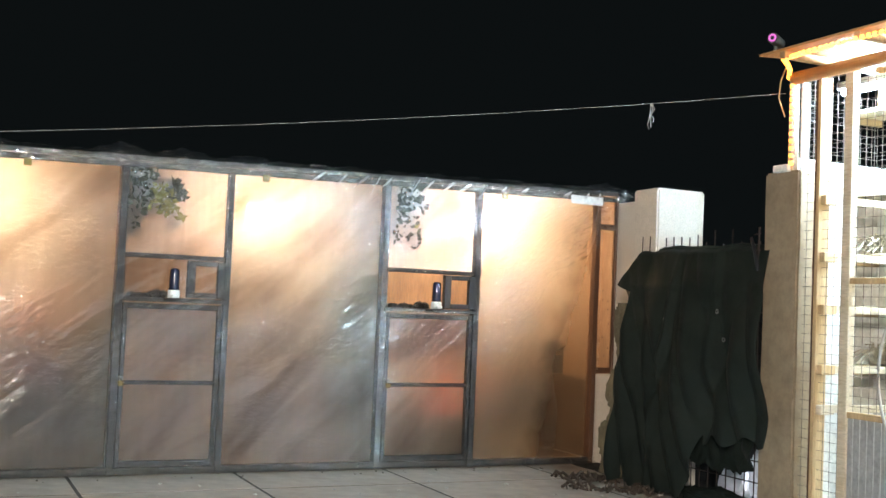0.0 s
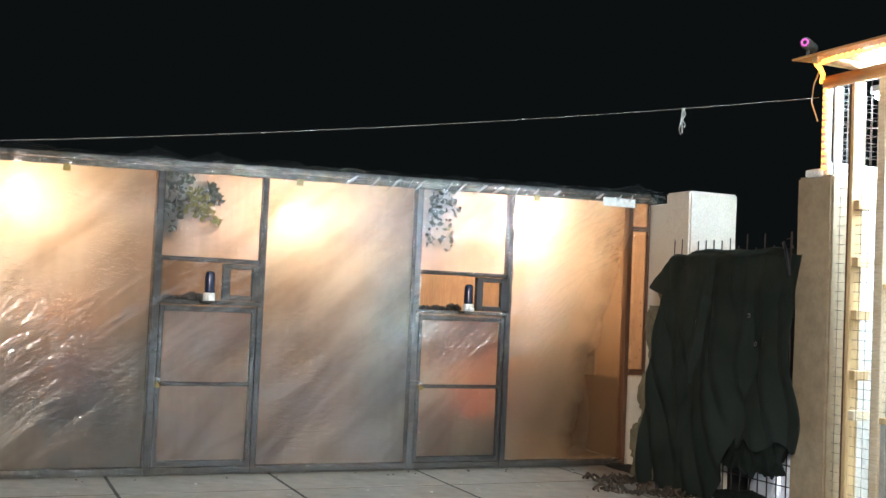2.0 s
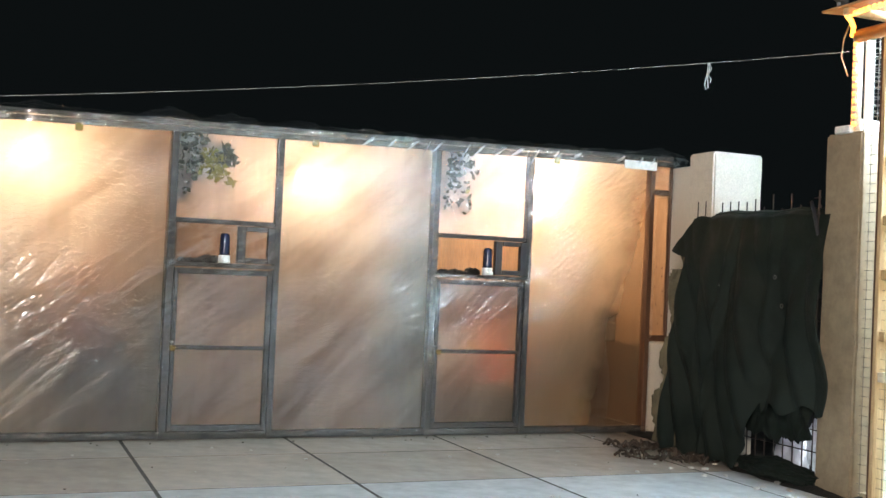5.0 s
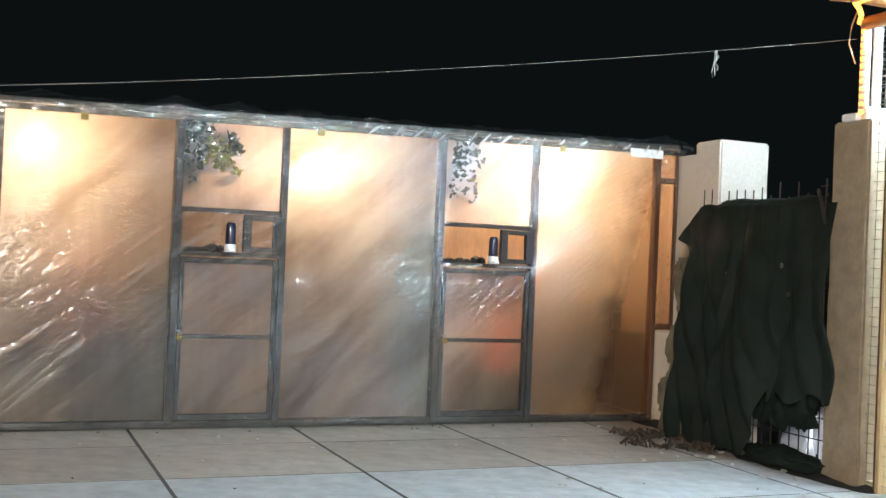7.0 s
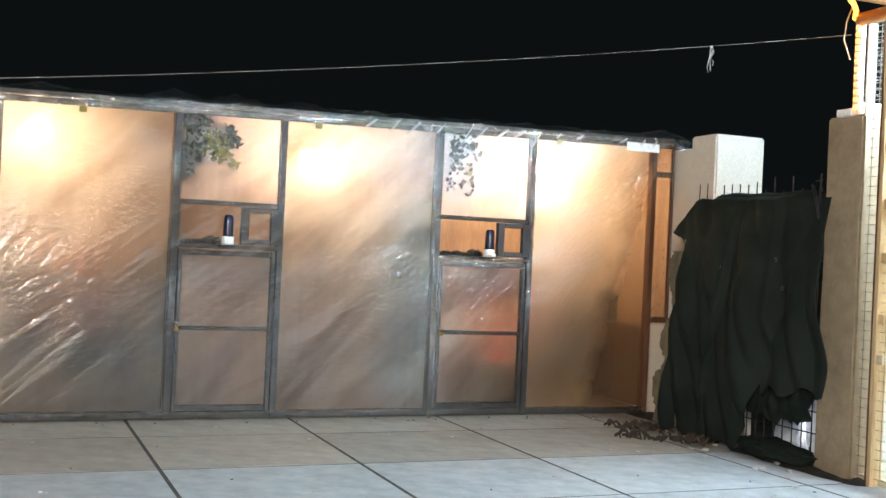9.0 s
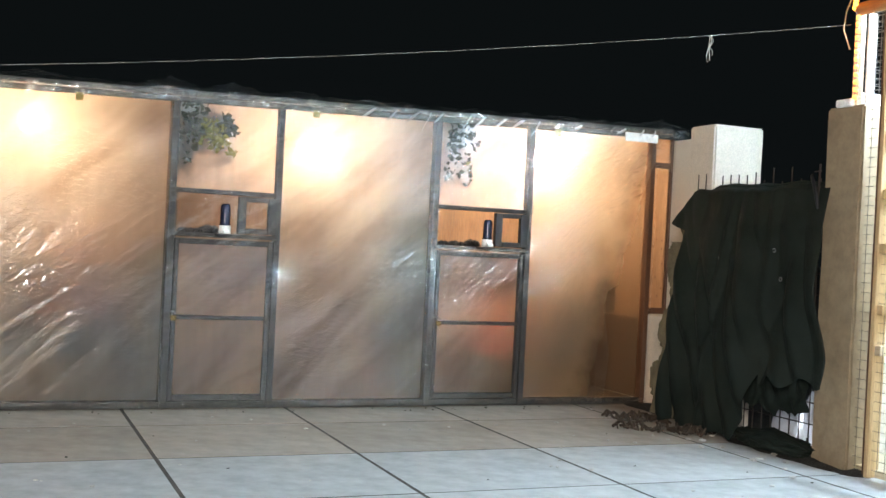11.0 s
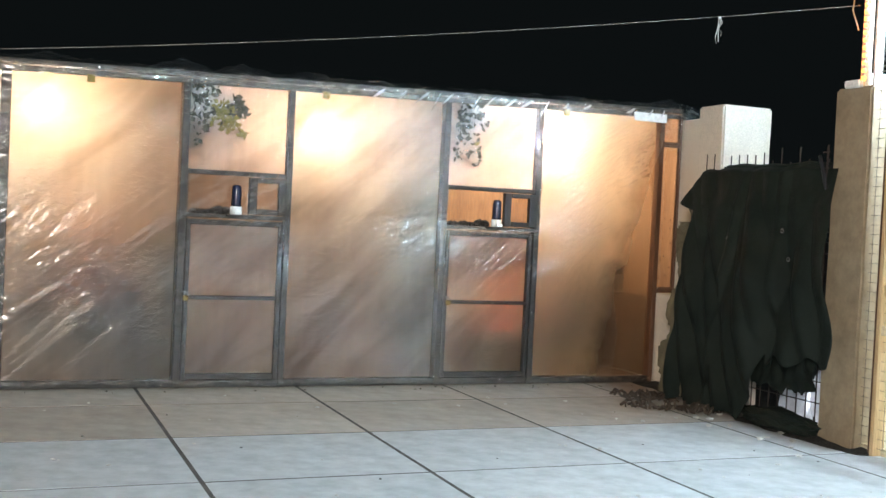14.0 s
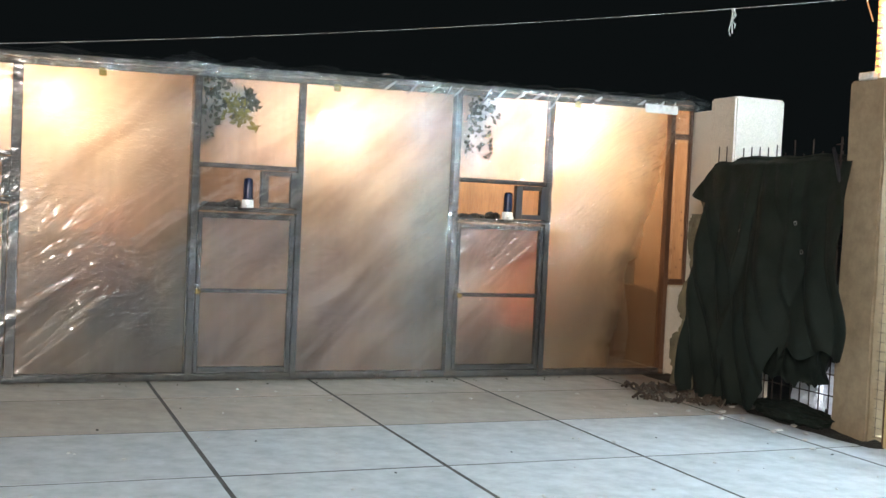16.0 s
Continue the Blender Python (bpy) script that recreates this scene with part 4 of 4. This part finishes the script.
part("wire_mesh", grid_wires("x", 3.436, -2.40, -2.23, 1.93, 2.4, 0.03, 0.001), DULLWIRE, loft, "welded wire front")
for z in (2.33, 1.85, 1.50, 1.205, 0.87, 0.55):
    part("shelf", box(3.97, 4.238, -8.3, -2.035, z - 0.022, z, 0.002), PALE, loft, "pale wooden shelf")
    for y in (-2.06, -2.75, -3.45):
        part("bracket", box(3.99, 4.236, y, y + 0.03, z - 0.06, z - 0.0225, 0.002), PINE, loft)
for z in (1.75, 1.45, 1.175, 0.862, 0.655):
    part("batten_end", box(3.405, 3.50, -2.47, -2.431, z - 0.03, z + 0.02, 0.003), PALE if z < 0.7 else PINE, loft)
    part("cleat", box(3.501, 4.2, -2.465, -2.435, z - 0.02, z + 0.018, 0.002), PALE, loft)

# dry straw nests on the loft shelves
def straw_bundle(x, y, z, r, seed):
    rng = random.Random(seed)
    bm = bmesh.new()
    for k in range(110):
        a, e = rng.uniform(0, 6.2832), rng.uniform(0.05, 1.45)
        reach = r * rng.uniform(0.7, 1.15)
        d = Vector((math.cos(a) * math.cos(e), math.sin(a) * math.cos(e), math.sin(e)))
        base = Vector((0.3 * r * rng.uniform(-1, 1), 0.3 * r * rng.uniform(-1, 1), 0.01))
        tip = base + d * reach
        mid = base.lerp(tip, 0.55) + Vector((0, 0, 0.25 * r))
        tip.z = max(tip.z - 0.2 * r, 0.004)
        tube([base, mid, tip], rng.uniform(0.0025, 0.005), 4, bm)
    ob = link_mesh("straw_nest", bm, STRAW)
    ob.location = (x, y, z)
    tagged(ob, "bundled pale dry straw nest on a loft shelf", "straw nest", group="straw nests")


straw_bundle(4.1, -2.19, 1.502, 0.13, 61)
straw_bundle(4.1, -2.21, 0.872, 0.14, 62)
straw_bundle(4.1, -2.62, 1.207, 0.13, 63)

# curved loose cable on the loft front
tagged(link_mesh("cable", tube([(3.385, -3.15 + 0.29 * math.sin(a), 0.86 + 0.42 * math.cos(a)) for a in [0.1 * k for k in range(32)]], 0.008, 7), ROPEWHITE, True),
       "white cable looped on the loft front", "cable")

# tube lamps under the loft ceiling
def tube_lamp(y0, y1, x=3.8, z=2.40, material=TUBEGLOW[1]):
    t = thing("tube_lamp", "cool white tube lamp under the loft roof", "tube lamp", group="loft tube lamps", at=(x, y0, z))
    part("tube", rod(bmesh.new(), (0, 0.03, 0), (0, y1 - y0 - 0.03, 0), 0.014, 12), material, t, "glowing tube", True)
    part("batten", box(-0.025, 0.025, 0, y1 - y0, 0.02, 0.06), WHITEPLASTIC, t)


tube_lamp(-3.35, -2.15, material=TUBEGLOW[0])
for y0, y1 in ((-4.9, -3.7), (-6.2, -5.0), (-8.0, -6.8)):
    tube_lamp(y0, y1)

# added unseen cool flood, pole-mounted over the loft eave, aimed down into the yard
flood = thing("fill_flood_lamp", "added unseen cool white flood lamp on a tall pole over the loft eave", "flood lamp", at=(2.95, -6.8, 4.6))
tilt = Euler((radians(42), 0, radians(12))).to_matrix().to_4x4()


def tilted(b):
    b.transform(tilt)
    return b


part("housing", tilted(box(-0.18, 0.18, -0.13, 0.13, 0.0, 0.07, 0.012)), GREYMETAL, flood, "grey metal housing")
part("lens", tilted(box(-0.15, 0.15, -0.1, 0.1, -0.004, -0.001, 0.0005)), FLOODGLOW, flood, "glowing cool white lens")
part("pole", tube([(0.02, -0.02, 0.06), (0.12, 0, 0.1), (0.4, 0, 0.05), (0.4, 0, -2.075)], 0.018, 8), GREYMETAL, flood, "", True)


# added globe lamp to light the yard, on an unseen house wall behind camera
tagged(link_mesh("wall_south", box(-7.2, 4.5, -9.9, -9.7, -0.05, 3.0, 0), NEST), "unseen plain brown boarded wall added to close the yard", "wall", kind="structure")
globe = thing("fill_globe_lamp", "unseen round white globe lamp added to light the yard", "wall lamp", at=(-3.0, -9.7, 2.5))
part("arm", tube([(0, 0, -0.1), (0, 0.12, -0.1), (0, 0.2, -0.06)], 0.012, 8), GREYMETAL, globe, "", True)
bm = bmesh.new()
bmesh.ops.create_icosphere(bm, subdivisions=3, radius=0.12, matrix=Matrix.Translation((0, 0.22, 0.06)))
part("globe", bm, glow("globe_glass", (1.0, 0.92, 0.82), GLOBE), globe, "glowing opal globe", True)

# amber rope light along the eave and down the corner
path = [(3.39, -2.222, 1.96), (3.388, -2.222, 2.2), (3.388, -2.222, 2.38), (3.37, -2.21, 2.43), (3.33, -2.26, 2.455), (3.25, -2.33, 2.462), (3.14, -2.42, 2.458), (3.105, -2.6, 2.455), (3.105, -3.4, 2.455), (3.105, -4.6, 2.455), (3.105, -8.4, 2.455)]
rope = thing("rope_light", "amber rope light along the loft eave and corner", "rope light", at=(0, 0, 0))
part("tube", tube(path, 0.006, 6), ROPEWHITE, rope, "", True)
bm = bmesh.new()
for p, q in zip(path, path[1:]):
    p, q = Vector(p), Vector(q)
    n = max(1, round((q - p).length / 0.038))
    for k in range(n):
        bmesh.ops.create_icosphere(bm, subdivisions=1, radius=0.0145, matrix=Matrix.Translation(p.lerp(q, k / n)))
tagged(part("led_strip", bm, ROPEGLOW, rope, "row of glowing amber beads", True), "row of glowing amber beads", kind="stuff")
part("feed_wire", tube([(3.32, -2.24, 2.47), (3.36, -2.16, 2.42), (3.375, -2.13, 2.33), (3.385, -2.17, 2.22)], 0.004, 5), PINE, rope, "", True)
tagged(link_mesh("junction_box", box(3.37, 3.45, -2.21, -2.1, 1.915, 1.955, 0.006), WHITEPLASTIC), "small white junction box on the pillar top", "junction box")

# surveillance camera on the roof corner
cctv = thing("security_camera", "small security camera with glowing infrared ring on loft roof", "security camera", at=(3.135, -2.36, 2.50))
part("foot", lathe([(0.028, 0.0), (0.028, 0.008), (0.01, 0.014), (0.009, 0.04)], 14), MIDGREY, cctv, "", True)
aim = Matrix.Translation((0, 0, 0.07)) @ Vector((-0.85, -0.53, 0.0)).to_track_quat("Z", "Y").to_matrix().to_4x4()


def aimed(b):
    b.transform(aim)
    return b


part("body", aimed(lathe([(0.02, -0.09), (0.027, -0.085), (0.029, 0.05), (0.027, 0.056)], 20)), MIDGREY, cctv, "grey cylindrical body", True)
part("front_glass", aimed(lathe([(0.025, 0.0565), (0.025, 0.059)], 20)), BLACKPLASTIC, cctv, "dark lens front")
part("infrared_ring", aimed(tube([(0.016 * math.cos(a), 0.016 * math.sin(a), 0.061) for a in [k * 0.31416 for k in range(21)]], 0.0055, 6)), RINGGLOW, cctv, "glowing magenta ring", True)

# ---- litter on the slabs ----
def litter(name, count, seed, lo, hi, material, label, box_):
    rng = random.Random(seed)
    bm = bmesh.new()
    for k in range(count):
        r = rng.uniform(lo, hi)
        x, y = rng.uniform(box_[0], box_[1]), rng.uniform(box_[2], box_[3])
        m = Matrix.Translation((x, y, r * 0.3)) @ Euler((0, 0, rng.uniform(0, 6.28))).to_matrix().to_4x4() @ Matrix.Diagonal((rng.uniform(0.8, 1.8), 1, rng.uniform(0.35, 0.7), 1))
        bmesh.ops.create_icosphere(bm, subdivisions=1, radius=r, matrix=m)
    for v in bm.verts:
        v.co.x += 0.004 * n3(v.co.x * 90, v.co.y * 90, 1)
    tagged(link_mesh(name, bm, material), label, "litter", kind="stuff")


litter("pale_chips", 110, 21, 0.004, 0.012, CHIP, "small pale chips and droppings scattered on the slabs", (-2.5, 3.3, -5.2, -0.15))
litter("pale_chips", 16, 22, 0.012, 0.02, CHIP, "small pale stones near the gate foot", (2.9, 3.45, -2.4, -1.2))
litter("dark_bits", 34, 23, 0.003, 0.007, EARTH, "small dark bits of dirt scattered on the slabs", (-2.5, 3.3, -5.2, -0.15))
litter("dark_bits", 40, 24, 0.003, 0.008, EARTH, "dark bits of dirt along the aviary foot", (-2.6, 3.6, -0.16, -0.05))

# ---- slabs of the yard, piece by piece ----
def slab_mesh(w, d, material):
    b = box(0, w, 0, d, -0.04, 0.0, 0)
    bmesh.ops.bevel(b, geom=b.edges[:], offset=0.0015, segments=1, affect="EDGES")
    me = bpy.data.meshes.new("slab")
    bmesh.ops.recalc_face_normals(b, faces=b.faces)
    b.to_mesh(me)
    b.free()
    me.materials.append(material)
    return me


rng = random.Random(8)
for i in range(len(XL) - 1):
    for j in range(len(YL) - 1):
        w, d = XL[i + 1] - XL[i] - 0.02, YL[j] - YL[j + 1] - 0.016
        # the two rows nearest the aviary take the browner, darker concrete
        me = slab_mesh(w, d, BROWNSLAB if j in (1, 2) else CONCRETE)
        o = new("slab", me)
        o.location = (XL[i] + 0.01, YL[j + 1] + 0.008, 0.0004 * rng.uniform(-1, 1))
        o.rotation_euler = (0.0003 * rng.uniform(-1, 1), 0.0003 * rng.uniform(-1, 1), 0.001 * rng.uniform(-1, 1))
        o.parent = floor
